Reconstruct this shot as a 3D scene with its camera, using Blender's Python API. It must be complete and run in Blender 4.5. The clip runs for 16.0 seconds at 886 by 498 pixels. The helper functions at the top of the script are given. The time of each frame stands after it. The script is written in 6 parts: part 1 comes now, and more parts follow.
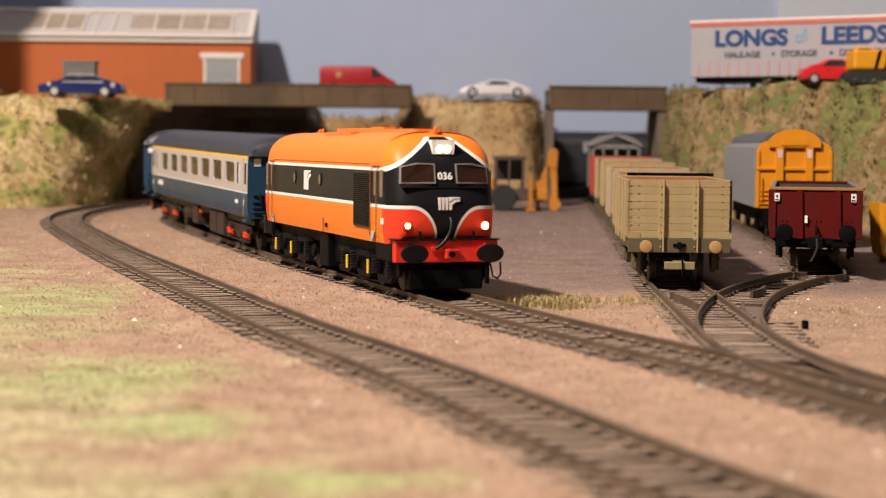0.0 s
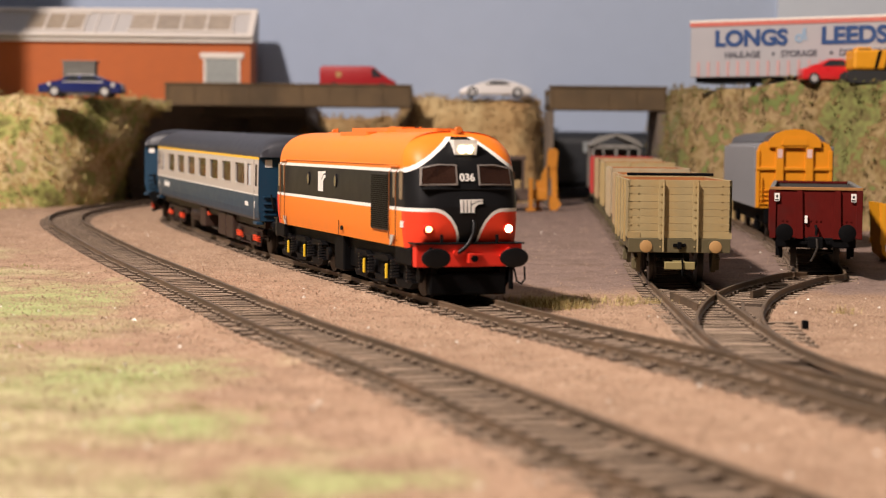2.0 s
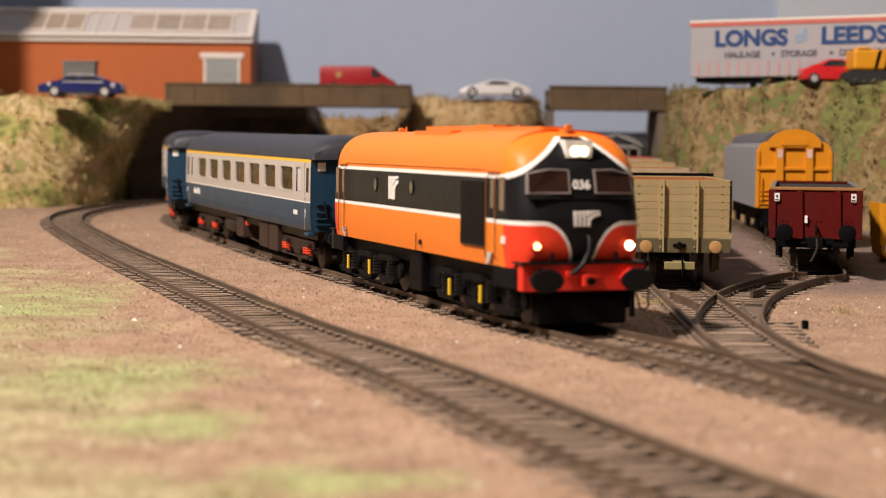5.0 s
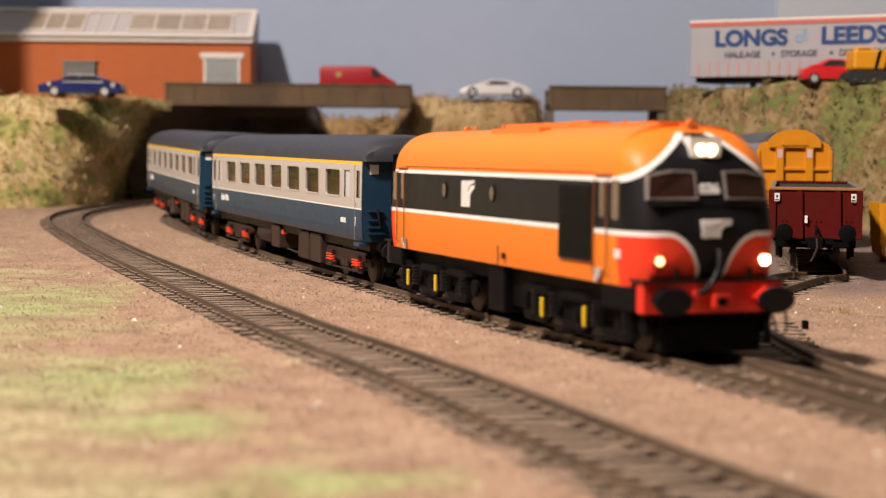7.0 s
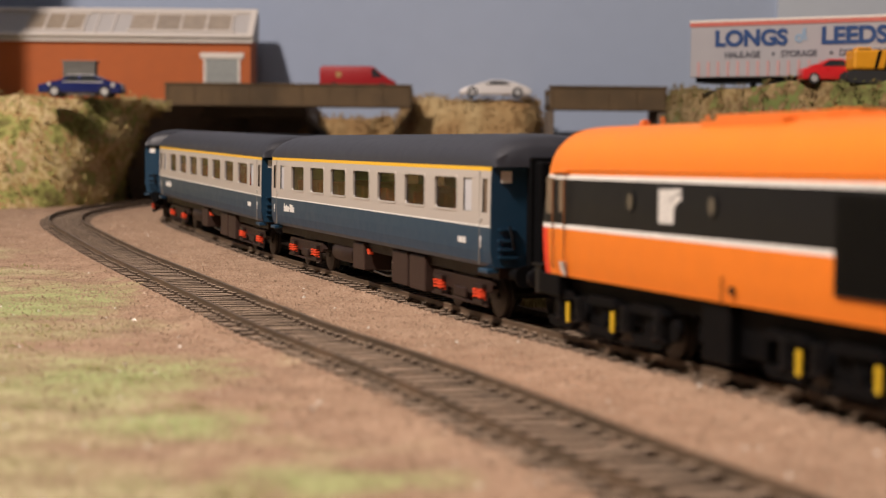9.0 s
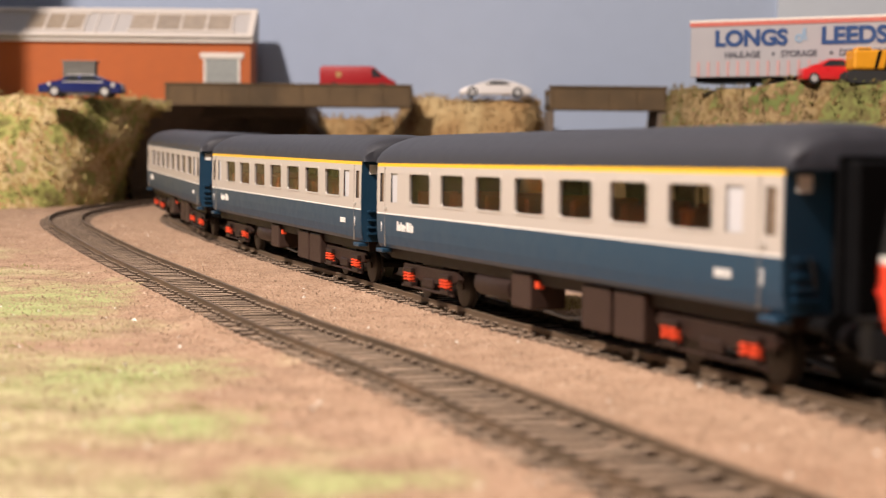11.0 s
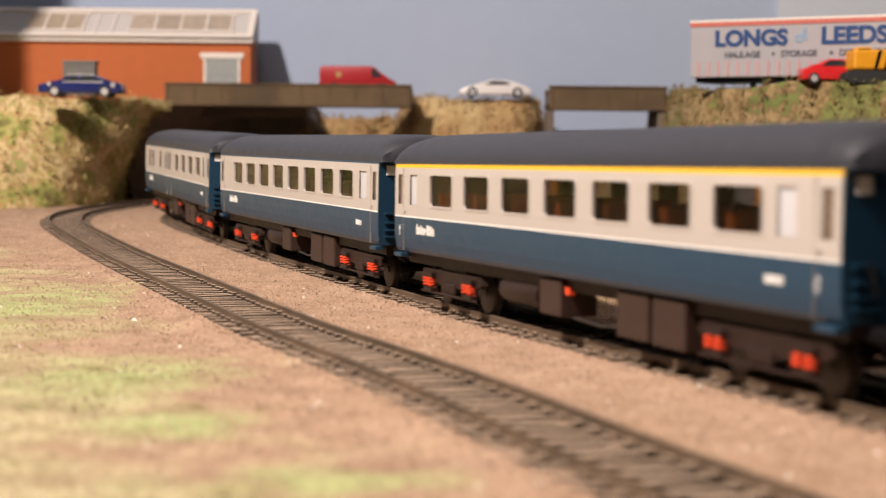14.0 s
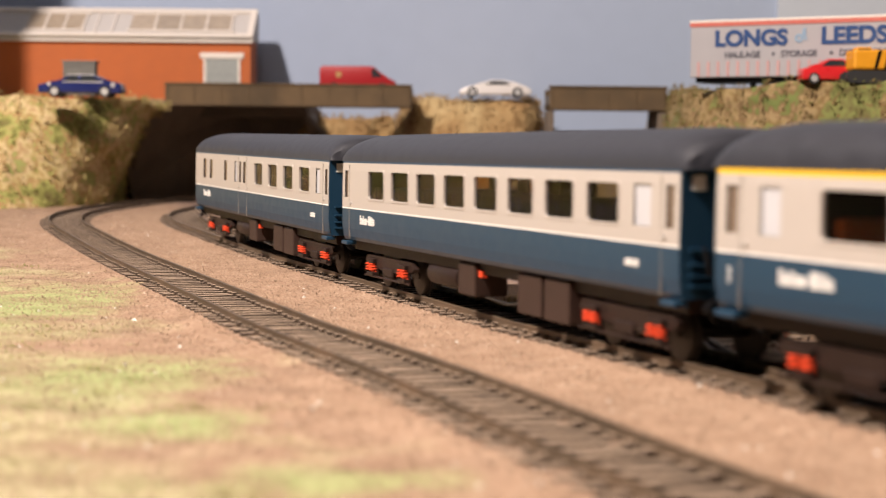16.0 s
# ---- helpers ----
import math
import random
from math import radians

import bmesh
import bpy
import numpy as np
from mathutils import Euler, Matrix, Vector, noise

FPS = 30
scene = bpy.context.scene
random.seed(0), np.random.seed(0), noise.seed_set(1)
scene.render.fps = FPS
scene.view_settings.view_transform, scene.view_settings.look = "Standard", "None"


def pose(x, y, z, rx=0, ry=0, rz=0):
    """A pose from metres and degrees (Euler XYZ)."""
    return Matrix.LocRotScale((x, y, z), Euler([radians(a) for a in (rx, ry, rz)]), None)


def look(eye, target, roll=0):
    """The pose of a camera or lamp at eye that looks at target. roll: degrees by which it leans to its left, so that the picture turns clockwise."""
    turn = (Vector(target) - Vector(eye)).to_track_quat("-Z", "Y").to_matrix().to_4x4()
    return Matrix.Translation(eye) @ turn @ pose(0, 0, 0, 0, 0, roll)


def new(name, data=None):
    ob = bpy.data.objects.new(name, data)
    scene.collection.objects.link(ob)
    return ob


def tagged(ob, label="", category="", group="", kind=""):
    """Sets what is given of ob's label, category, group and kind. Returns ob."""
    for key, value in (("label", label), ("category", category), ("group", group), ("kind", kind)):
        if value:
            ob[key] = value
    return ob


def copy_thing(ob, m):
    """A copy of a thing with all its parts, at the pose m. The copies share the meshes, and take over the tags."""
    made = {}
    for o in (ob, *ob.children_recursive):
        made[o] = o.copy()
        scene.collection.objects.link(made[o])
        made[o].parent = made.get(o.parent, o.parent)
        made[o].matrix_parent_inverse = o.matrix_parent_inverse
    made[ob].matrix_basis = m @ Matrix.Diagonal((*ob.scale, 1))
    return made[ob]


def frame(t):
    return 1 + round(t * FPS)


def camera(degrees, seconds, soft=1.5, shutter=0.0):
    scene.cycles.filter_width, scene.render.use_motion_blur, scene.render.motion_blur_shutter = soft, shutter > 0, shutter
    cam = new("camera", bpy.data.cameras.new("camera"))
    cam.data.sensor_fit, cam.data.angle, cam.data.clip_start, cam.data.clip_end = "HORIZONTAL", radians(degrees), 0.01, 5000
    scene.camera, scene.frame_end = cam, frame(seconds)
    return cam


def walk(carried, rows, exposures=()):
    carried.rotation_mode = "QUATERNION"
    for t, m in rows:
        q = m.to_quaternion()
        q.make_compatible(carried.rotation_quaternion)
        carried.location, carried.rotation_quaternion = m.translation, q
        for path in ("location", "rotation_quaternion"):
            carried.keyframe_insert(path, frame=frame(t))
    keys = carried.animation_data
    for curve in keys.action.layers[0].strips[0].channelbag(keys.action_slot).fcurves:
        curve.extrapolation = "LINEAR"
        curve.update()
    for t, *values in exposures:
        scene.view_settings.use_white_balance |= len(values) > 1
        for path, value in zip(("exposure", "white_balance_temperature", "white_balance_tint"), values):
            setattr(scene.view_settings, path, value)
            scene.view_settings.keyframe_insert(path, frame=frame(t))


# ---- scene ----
cam = camera(29.16, 16.0, soft=1.15, shutter=0.5)
MM = 0.001
CAM_POSE = pose(0, 0, 47.69 * MM, 90 - 3.51, 0, 0) @ pose(0, 0, 0, 0, 0, 0.564)
walk(cam, [(0.0, CAM_POSE), (16.0, CAM_POSE)], [(0, 0.18), (2, 0.17), (4, 0.08), (6.5, 0.10), (7.2, 0.08), (8, -0.05), (8.5, -0.19), (9.2, -0.27), (10.3, 0.05), (11.5, 0.38), (12, 0.17), (12.5, -0.03), (13.5, 0.18), (14.2, 0.3), (15, 0.38), (16, 0.36)])
cam.data.dof.use_dof = True
cam.data.dof.focus_distance = 0.62
cam.data.dof.aperture_fstop = 22.0

# ---- light: a lamp over the layout in a plain room ----
world = bpy.data.worlds.new("world")
scene.world = world
world.use_nodes = True
world.node_tree.nodes["Background"].inputs[0].default_value = (1.0, 0.86, 0.70, 1)
world.node_tree.nodes["Background"].inputs[1].default_value = 0.14
scene.view_settings.exposure = 0.0


def area_lamp(name, at, to, size, watts, colour):
    d = bpy.data.lights.new(name, "AREA")
    d.shape, d.size, d.energy, d.color = "DISK", size, watts, colour
    ob = new(name, d)
    ob.matrix_world = look([c * MM for c in at], [c * MM for c in to])
    return ob


area_lamp("room_lamp", (-720, -40, 1180), (0, 700, 0), 0.12, 42.0, (1.0, 0.852, 0.765))
# Unseen soft fill, added behind the viewpoint to lift faces turned this way.
area_lamp("soft_fill_lamp", (-150, -500, 1900), (0, 700, 0), 0.8, 6.5, (1.0, 0.87, 0.80))

# ---- materials ----


def nodes_of(m):
    m.use_nodes = True
    return m.node_tree.nodes, m.node_tree.links, m.node_tree.nodes["Principled BSDF"]


def mat(name, colour, rough=0.5, metal=0.0, vary=0.12, scale=250.0, fine=2500.0, bump=0.15, dirt=None, dirt_amount=0.0, spec=0.5, coat=0.0):
    """Painted or moulded surface: colour with two scales of variation, relief and a little dirt."""
    m = bpy.data.materials.new(name)
    n, l, b = nodes_of(m)
    tc = n.new("ShaderNodeTexCoord")
    n1 = n.new("ShaderNodeTexNoise"); n1.inputs["Scale"].default_value = scale; n1.inputs["Detail"].default_value = 5
    n2 = n.new("ShaderNodeTexNoise"); n2.inputs["Scale"].default_value = fine; n2.inputs["Detail"].default_value = 3
    l.new(tc.outputs["Object"], n1.inputs["Vector"]); l.new(tc.outputs["Object"], n2.inputs["Vector"])
    oi = n.new("ShaderNodeObjectInfo")
    add = n.new("ShaderNodeMath"); add.operation = "ADD"
    l.new(n1.outputs["Fac"], add.inputs[0]); l.new(n2.outputs["Fac"], add.inputs[1])
    a2 = n.new("ShaderNodeMath"); a2.operation = "MULTIPLY_ADD"; a2.inputs[1].default_value = 0.35
    l.new(oi.outputs["Random"], a2.inputs[0]); l.new(add.outputs[0], a2.inputs[2])
    mr = n.new("ShaderNodeMapRange")
    mr.inputs[1].default_value, mr.inputs[2].default_value = 0.7, 1.6
    mr.inputs[3].default_value, mr.inputs[4].default_value = 1 - vary, 1 + vary
    l.new(a2.outputs[0], mr.inputs[0])
    mul = n.new("ShaderNodeVectorMath"); mul.operation = "SCALE"; mul.inputs[0].default_value = colour[:3]
    l.new(mr.outputs[0], mul.inputs["Scale"])
    out = mul.outputs[0]
    if dirt:
        n3 = n.new("ShaderNodeTexNoise"); n3.inputs["Scale"].default_value = scale * 0.4; n3.inputs["Detail"].default_value = 8
        l.new(tc.outputs["Object"], n3.inputs["Vector"])
        r3 = n.new("ShaderNodeMapRange"); r3.inputs[1].default_value, r3.inputs[2].default_value = 0.45, 0.7
        r3.inputs[4].default_value = dirt_amount
        l.new(n3.outputs["Fac"], r3.inputs[0])
        mx = n.new("ShaderNodeMix"); mx.data_type = "RGBA"; mx.inputs["B"].default_value = (*dirt, 1)
        l.new(r3.outputs[0], mx.inputs["Factor"]); l.new(out, mx.inputs["A"]); out = mx.outputs["Result"]
    l.new(out, b.inputs["Base Color"])
    rr = n.new("ShaderNodeMapRange"); rr.inputs[3].default_value, rr.inputs[4].default_value = max(0.02, rough - 0.08), min(1, rough + 0.08)
    l.new(n1.outputs["Fac"], rr.inputs[0]); l.new(rr.outputs[0], b.inputs["Roughness"])
    b.inputs["Metallic"].default_value = metal
    b.inputs["Specular IOR Level"].default_value = spec
    b.inputs["Coat Weight"].default_value = coat
    if bump:
        bp = n.new("ShaderNodeBump"); bp.inputs["Strength"].default_value = bump; bp.inputs["Distance"].default_value = 0.0004
        l.new(add.outputs[0], bp.inputs["Height"]); l.new(bp.outputs[0], b.inputs["Normal"])
    return m


def glow(name, colour, strength):
    m = bpy.data.materials.new(name)
    n, l, b = nodes_of(m)
    b.inputs["Base Color"].default_value = (*colour, 1)
    b.inputs["Emission Color"].default_value = (*colour, 1)
    b.inputs["Emission Strength"].default_value = strength
    return m


def glass(name, tint=(0.9, 0.9, 0.9), rough=0.03):
    m = bpy.data.materials.new(name)
    n, l, b = nodes_of(m)
    b.inputs["Base Color"].default_value = (*tint, 1)
    b.inputs["Transmission Weight"].default_value = 1.0
    b.inputs["Roughness"].default_value = rough
    b.inputs["IOR"].default_value = 1.1
    return m


ORANGE = mat("orange_paint", (0.80, 0.21, 0.022), 0.42, vary=0.05, bump=0.02)
ORANGE_DARK = mat("orange_roof_fitting", (0.72, 0.19, 0.03), 0.45, vary=0.06, bump=0.02)
RED = mat("red_paint", (0.70, 0.03, 0.015), 0.45, vary=0.05, bump=0.02)
BLACK = mat("black_paint", (0.006, 0.006, 0.007), 0.4, vary=0.2, bump=0.03, spec=0.25)
BLACK_MATT = mat("black_plastic", (0.0045, 0.0045, 0.005), 0.55, vary=0.3, bump=0.1, spec=0.06)
WHITE = mat("white_paint", (0.82, 0.80, 0.76), 0.5, vary=0.04, bump=0.02)
CREAM = mat("cream_grey_paint", (0.47, 0.425, 0.385), 0.42, vary=0.03, bump=0.02)
BLUE = mat("rail_blue_paint", (0.011, 0.044, 0.085), 0.42, vary=0.06, bump=0.02)
COACH_ROOF = mat("dark_grey_roof_paint", (0.028, 0.029, 0.037), 0.5, vary=0.25, bump=0.05)
YELLOW_LINE = mat("first_class_yellow", (0.80, 0.47, 0.02), 0.45, vary=0.04, bump=0.0)
UNDER = mat("brown_underframe_plastic", (0.024, 0.0135, 0.0105), 0.5, vary=0.3, bump=0.15, spec=0.2)
BOX_BROWN = mat("brown_equipment_box", (0.046, 0.027, 0.021), 0.55, vary=0.25, bump=0.15, spec=0.2)
PALE_RIB = mat("pale_roof_rib", (0.22, 0.215, 0.22), 0.5, vary=0.3)
SPRING_RED = mat("orange_red_spring", (0.75, 0.07, 0.02), 0.5, vary=0.15, bump=0.05)
SPRING_YELLOW = mat("yellow_spring", (0.70, 0.46, 0.02), 0.45, vary=0.06, bump=0.02)
STEEL = mat("wheel_steel", (0.045, 0.038, 0.032), 0.5, 0.4, vary=0.2)
SILVER = mat("silver_paint", (0.55, 0.53, 0.50), 0.4, 0.3, vary=0.08)
DARK_GLASS = mat("dark_tinted_glass", (0.02, 0.016, 0.014), 0.08, vary=0.1, bump=0.0)
GLASS = glass("clear_glazing", (0.50, 0.47, 0.45))
FROSTED = mat("frosted_glazing", (0.55, 0.55, 0.58), 0.35, vary=0.05, bump=0.0)
SEAT_ORANGE = mat("orange_seat_moulding", (0.62, 0.12, 0.02), 0.7)
SEAT_BLUE = mat("blue_seat_moulding", (0.03, 0.035, 0.12), 0.7)
INTERIOR = mat("coach_interior_lining", (0.07, 0.04, 0.03), 0.8)
LAMP_WARM = glow("dim_warm_marker_lamp", (1.0, 0.66, 0.26), 3.5)
LED_GLOW = glow("lit_marker_lamp", (1.0, 0.80, 0.45), 14.0)
RAIL = mat("rusty_rail", (0.10, 0.070, 0.045), 0.55, 0.2, vary=0.25, scale=120, dirt=(0.20, 0.13, 0.08), dirt_amount=0.6)
# Flank colour is painted shade, set against the paler sleeper tops.
SLEEPER_SHADE = mat("shaded_sleeper_flank", (0.075, 0.052, 0.036), 0.9, vary=0.4, scale=300, bump=0.3)
# Ballast tone darkened to paint in the shade between the sleepers.
BED = mat("gap_shade_ballast", (0.16, 0.113, 0.078), 0.95, vary=0.4, scale=300, fine=1800, bump=0.6)
SLEEPER = mat("weathered_lit_sleeper", (0.30, 0.22, 0.155), 0.85, vary=0.4, scale=200, bump=0.4, dirt=(0.37, 0.27, 0.19), dirt_amount=0.8)
BEIGE = mat("beige_grey_plank_paint", (0.34, 0.265, 0.13), 0.6, vary=0.14, bump=0.08, dirt=(0.42, 0.24, 0.06), dirt_amount=0.35)
OLIVE = mat("olive_underframe_paint", (0.10, 0.08, 0.036), 0.65, vary=0.15, bump=0.1)
BUFFER_TAN = mat("tan_buffer_paint", (0.42, 0.24, 0.09), 0.55, vary=0.1)
RUST_LOAD = mat("rust_brown_interior", (0.33, 0.13, 0.04), 0.8, vary=0.2, bump=0.3)
MAROON = mat("maroon_wagon_paint", (0.088, 0.0055, 0.004), 0.6, vary=0.15, bump=0.08, spec=0.12, dirt=(0.06, 0.012, 0.01), dirt_amount=0.6)
DARK_GREY = mat("dark_grey_interior", (0.055, 0.05, 0.045), 0.8, vary=0.2)
RUST_EDGE = mat("rusty_rim", (0.32, 0.15, 0.045), 0.7, vary=0.2)
VAN_GREY = mat("silver_grey_ribbed_metal", (0.22, 0.22, 0.23), 0.45, 0.1, vary=0.06, bump=0.04)
VAN_YELLOW = mat("warm_yellow_end_paint", (0.66, 0.25, 0.008), 0.45, vary=0.05, bump=0.03)
DIGGER_YELLOW = mat("digger_yellow_paint", (0.70, 0.30, 0.01), 0.5, vary=0.1)
CONCRETE = mat("dark_brown_girder", (0.11, 0.072, 0.036), 0.85, vary=0.35, scale=60, fine=900, bump=0.3, dirt=(0.045, 0.032, 0.018), dirt_amount=0.7)
PORTAL = mat("dark_portal_wall", (0.16, 0.125, 0.095), 0.9, vary=0.3, scale=50, fine=800, bump=0.3)
BRICK = mat("orange_brick_sheet", (0.47, 0.125, 0.035), 0.8, vary=0.1, scale=90, fine=1500, bump=0.2)
TRIM = mat("white_trim_plastic", (0.72, 0.66, 0.60), 0.55, vary=0.05)
ROLLER = mat("grey_roller_door", (0.30, 0.32, 0.31), 0.5, vary=0.1)
ROOF_PANEL = mat("buff_glazing_panel", (0.36, 0.29, 0.22), 0.3, vary=0.3, scale=150)
ROOF_FELT = mat("pale_roof_sheet", (0.52, 0.49, 0.47), 0.6, vary=0.08)
CAR_BLUE = mat("metallic_blue_paint", (0.018, 0.028, 0.15), 0.25, 0.3, vary=0.05, bump=0.0, coat=0.5)
CAR_WHITE = mat("white_car_paint", (0.75, 0.72, 0.70), 0.25, vary=0.03, bump=0.0, coat=0.5)
VAN_RED = mat("dark_red_van_paint", (0.36, 0.014, 0.02), 0.35, vary=0.05, bump=0.0)
CAR_RED = mat("red_car_paint", (0.62, 0.02, 0.025), 0.3, vary=0.05, bump=0.0, coat=0.5)
TYRE = mat("black_tyre_rubber", (0.02, 0.02, 0.02), 0.8, vary=0.2)
HUB = mat("bright_wheel_hub", (0.7, 0.7, 0.7), 0.3, 0.5)
CAR_GLASS = mat("dark_car_glass", (0.03, 0.035, 0.04), 0.1, vary=0.1, bump=0.0)
TRAILER = mat("silver_grey_curtain", (0.34, 0.33, 0.345), 0.5, vary=0.05, scale=60)
STRAP_PINK = mat("faded_pink_strap", (0.46, 0.27, 0.26), 0.6, vary=0.1)
TRAILER_RED = mat("faded_red_stripe", (0.50, 0.13, 0.10), 0.5, vary=0.08)
LETTER_BLUE = mat("dark_blue_lettering", (0.008, 0.045, 0.16), 0.5, vary=0.05)
LETTER_PALE = mat("pale_blue_lettering", (0.22, 0.33, 0.45), 0.5, vary=0.05)
LETTER_GREY = mat("slate_grey_lettering", (0.08, 0.08, 0.10), 0.5, vary=0.05)
DEEP_GREEN = mat("very_dark_coach_paint", (0.012, 0.014, 0.018), 0.5, vary=0.15)
FADED_GREY = mat("weathered_grey_roof", (0.17, 0.165, 0.15), 0.7, vary=0.15)
BACK_PALE = mat("pale_sky_panel", (0.50, 0.55, 0.62), 0.9, vary=0.03, scale=3, fine=60, bump=0.02)
BACK_BLUE = mat("painted_sky_board", (0.36, 0.43, 0.565), 0.9, vary=0.03, scale=3, fine=60, bump=0.02)
ROOM_WALL = mat("room_wall_paint", (0.24, 0.23, 0.22), 0.9, vary=0.03, scale=2, fine=40)


def ramp_material(name, stops, scale, fine, rough=0.95, bump=0.6, dist=0.0012, lo=0.5, hi=1.08):
    """Scenic scatter: several natural colours mixed by coarse and fine noise."""
    m = bpy.data.materials.new(name)
    n, l, b = nodes_of(m)
    tc = n.new("ShaderNodeTexCoord")
    n1 = n.new("ShaderNodeTexNoise"); n1.inputs["Scale"].default_value = scale; n1.inputs["Detail"].default_value = 4
    n2 = n.new("ShaderNodeTexNoise"); n2.inputs["Scale"].default_value = fine; n2.inputs["Detail"].default_value = 6
    gi = n.new("ShaderNodeNewGeometry")
    l.new(tc.outputs["Object"], n1.inputs["Vector"]); l.new(tc.outputs["Object"], n2.inputs["Vector"])
    mx = n.new("ShaderNodeMath"); mx.operation = "MULTIPLY_ADD"; mx.inputs[1].default_value = 0.5
    l.new(n2.outputs["Fac"], mx.inputs[0]); l.new(n1.outputs["Fac"], mx.inputs[2])
    ri = n.new("ShaderNodeMath"); ri.operation = "MULTIPLY_ADD"; ri.inputs[1].default_value = 0.12
    l.new(gi.outputs["Random Per Island"], ri.inputs[0]); l.new(mx.outputs[0], ri.inputs[2])
    mr = n.new("ShaderNodeMapRange"); mr.inputs[1].default_value, mr.inputs[2].default_value = lo, hi
    l.new(ri.outputs[0], mr.inputs[0])
    rp = n.new("ShaderNodeValToRGB")
    e = rp.color_ramp.elements
    e[0].position, e[0].color = stops[0][0], (*stops[0][1], 1)
    e[1].position, e[1].color = stops[-1][0], (*stops[-1][1], 1)
    for pos, col in stops[1:-1]:
        k = e.new(pos); k.color = (*col, 1)
    l.new(mr.outputs[0], rp.inputs[0]); l.new(rp.outputs[0], b.inputs["Base Color"])
    b.inputs["Roughness"].default_value = rough
    bp = n.new("ShaderNodeBump"); bp.inputs["Strength"].default_value = bump; bp.inputs["Distance"].default_value = dist
    l.new(n2.outputs["Fac"], bp.inputs["Height"]); l.new(bp.outputs[0], b.inputs["Normal"])
    return m


FOLIAGE = ramp_material("scatter_foliage", [(0.12, (0.20, 0.17, 0.055)), (0.28, (0.27, 0.27, 0.07)), (0.38, (0.44, 0.44, 0.14)), (0.47, (0.40, 0.22, 0.10)), (0.58, (0.52, 0.42, 0.17)), (0.70, (0.68, 0.54, 0.30)), (0.80, (0.46, 0.28, 0.13)), (0.9, (0.36, 0.37, 0.12))], 26, 180, lo=0.60, hi=1.02)
EAST_FOLIAGE = ramp_material("brown_olive_foliage", [(0.12, (0.12, 0.095, 0.034)), (0.30, (0.15, 0.15, 0.045)), (0.40, (0.19, 0.21, 0.06)), (0.50, (0.17, 0.095, 0.038)), (0.58, (0.23, 0.165, 0.065)), (0.70, (0.31, 0.225, 0.11)), (0.80, (0.19, 0.115, 0.05)), (0.9, (0.15, 0.18, 0.05))], 24, 180, lo=0.54, hi=1.06)
DRY_FOLIAGE = ramp_material("dry_scatter_foliage", [(0.1, (0.18, 0.105, 0.04)), (0.4, (0.34, 0.21, 0.09)), (0.65, (0.43, 0.30, 0.14)), (0.9, (0.52, 0.40, 0.21))], 30, 600)
GRASS_STRAW = ramp_material("straw_static_grass", [(0.1, (0.22, 0.17, 0.06)), (0.5, (0.40, 0.32, 0.13)), (0.9, (0.58, 0.47, 0.22))], 60, 300)
GRIT = ramp_material("ballast_grit", [(0.1, (0.20, 0.135, 0.09)), (0.45, (0.33, 0.225, 0.15)), (0.8, (0.44, 0.32, 0.225)), (1.0, (0.60, 0.50, 0.40))], 300, 1500, bump=0.2)


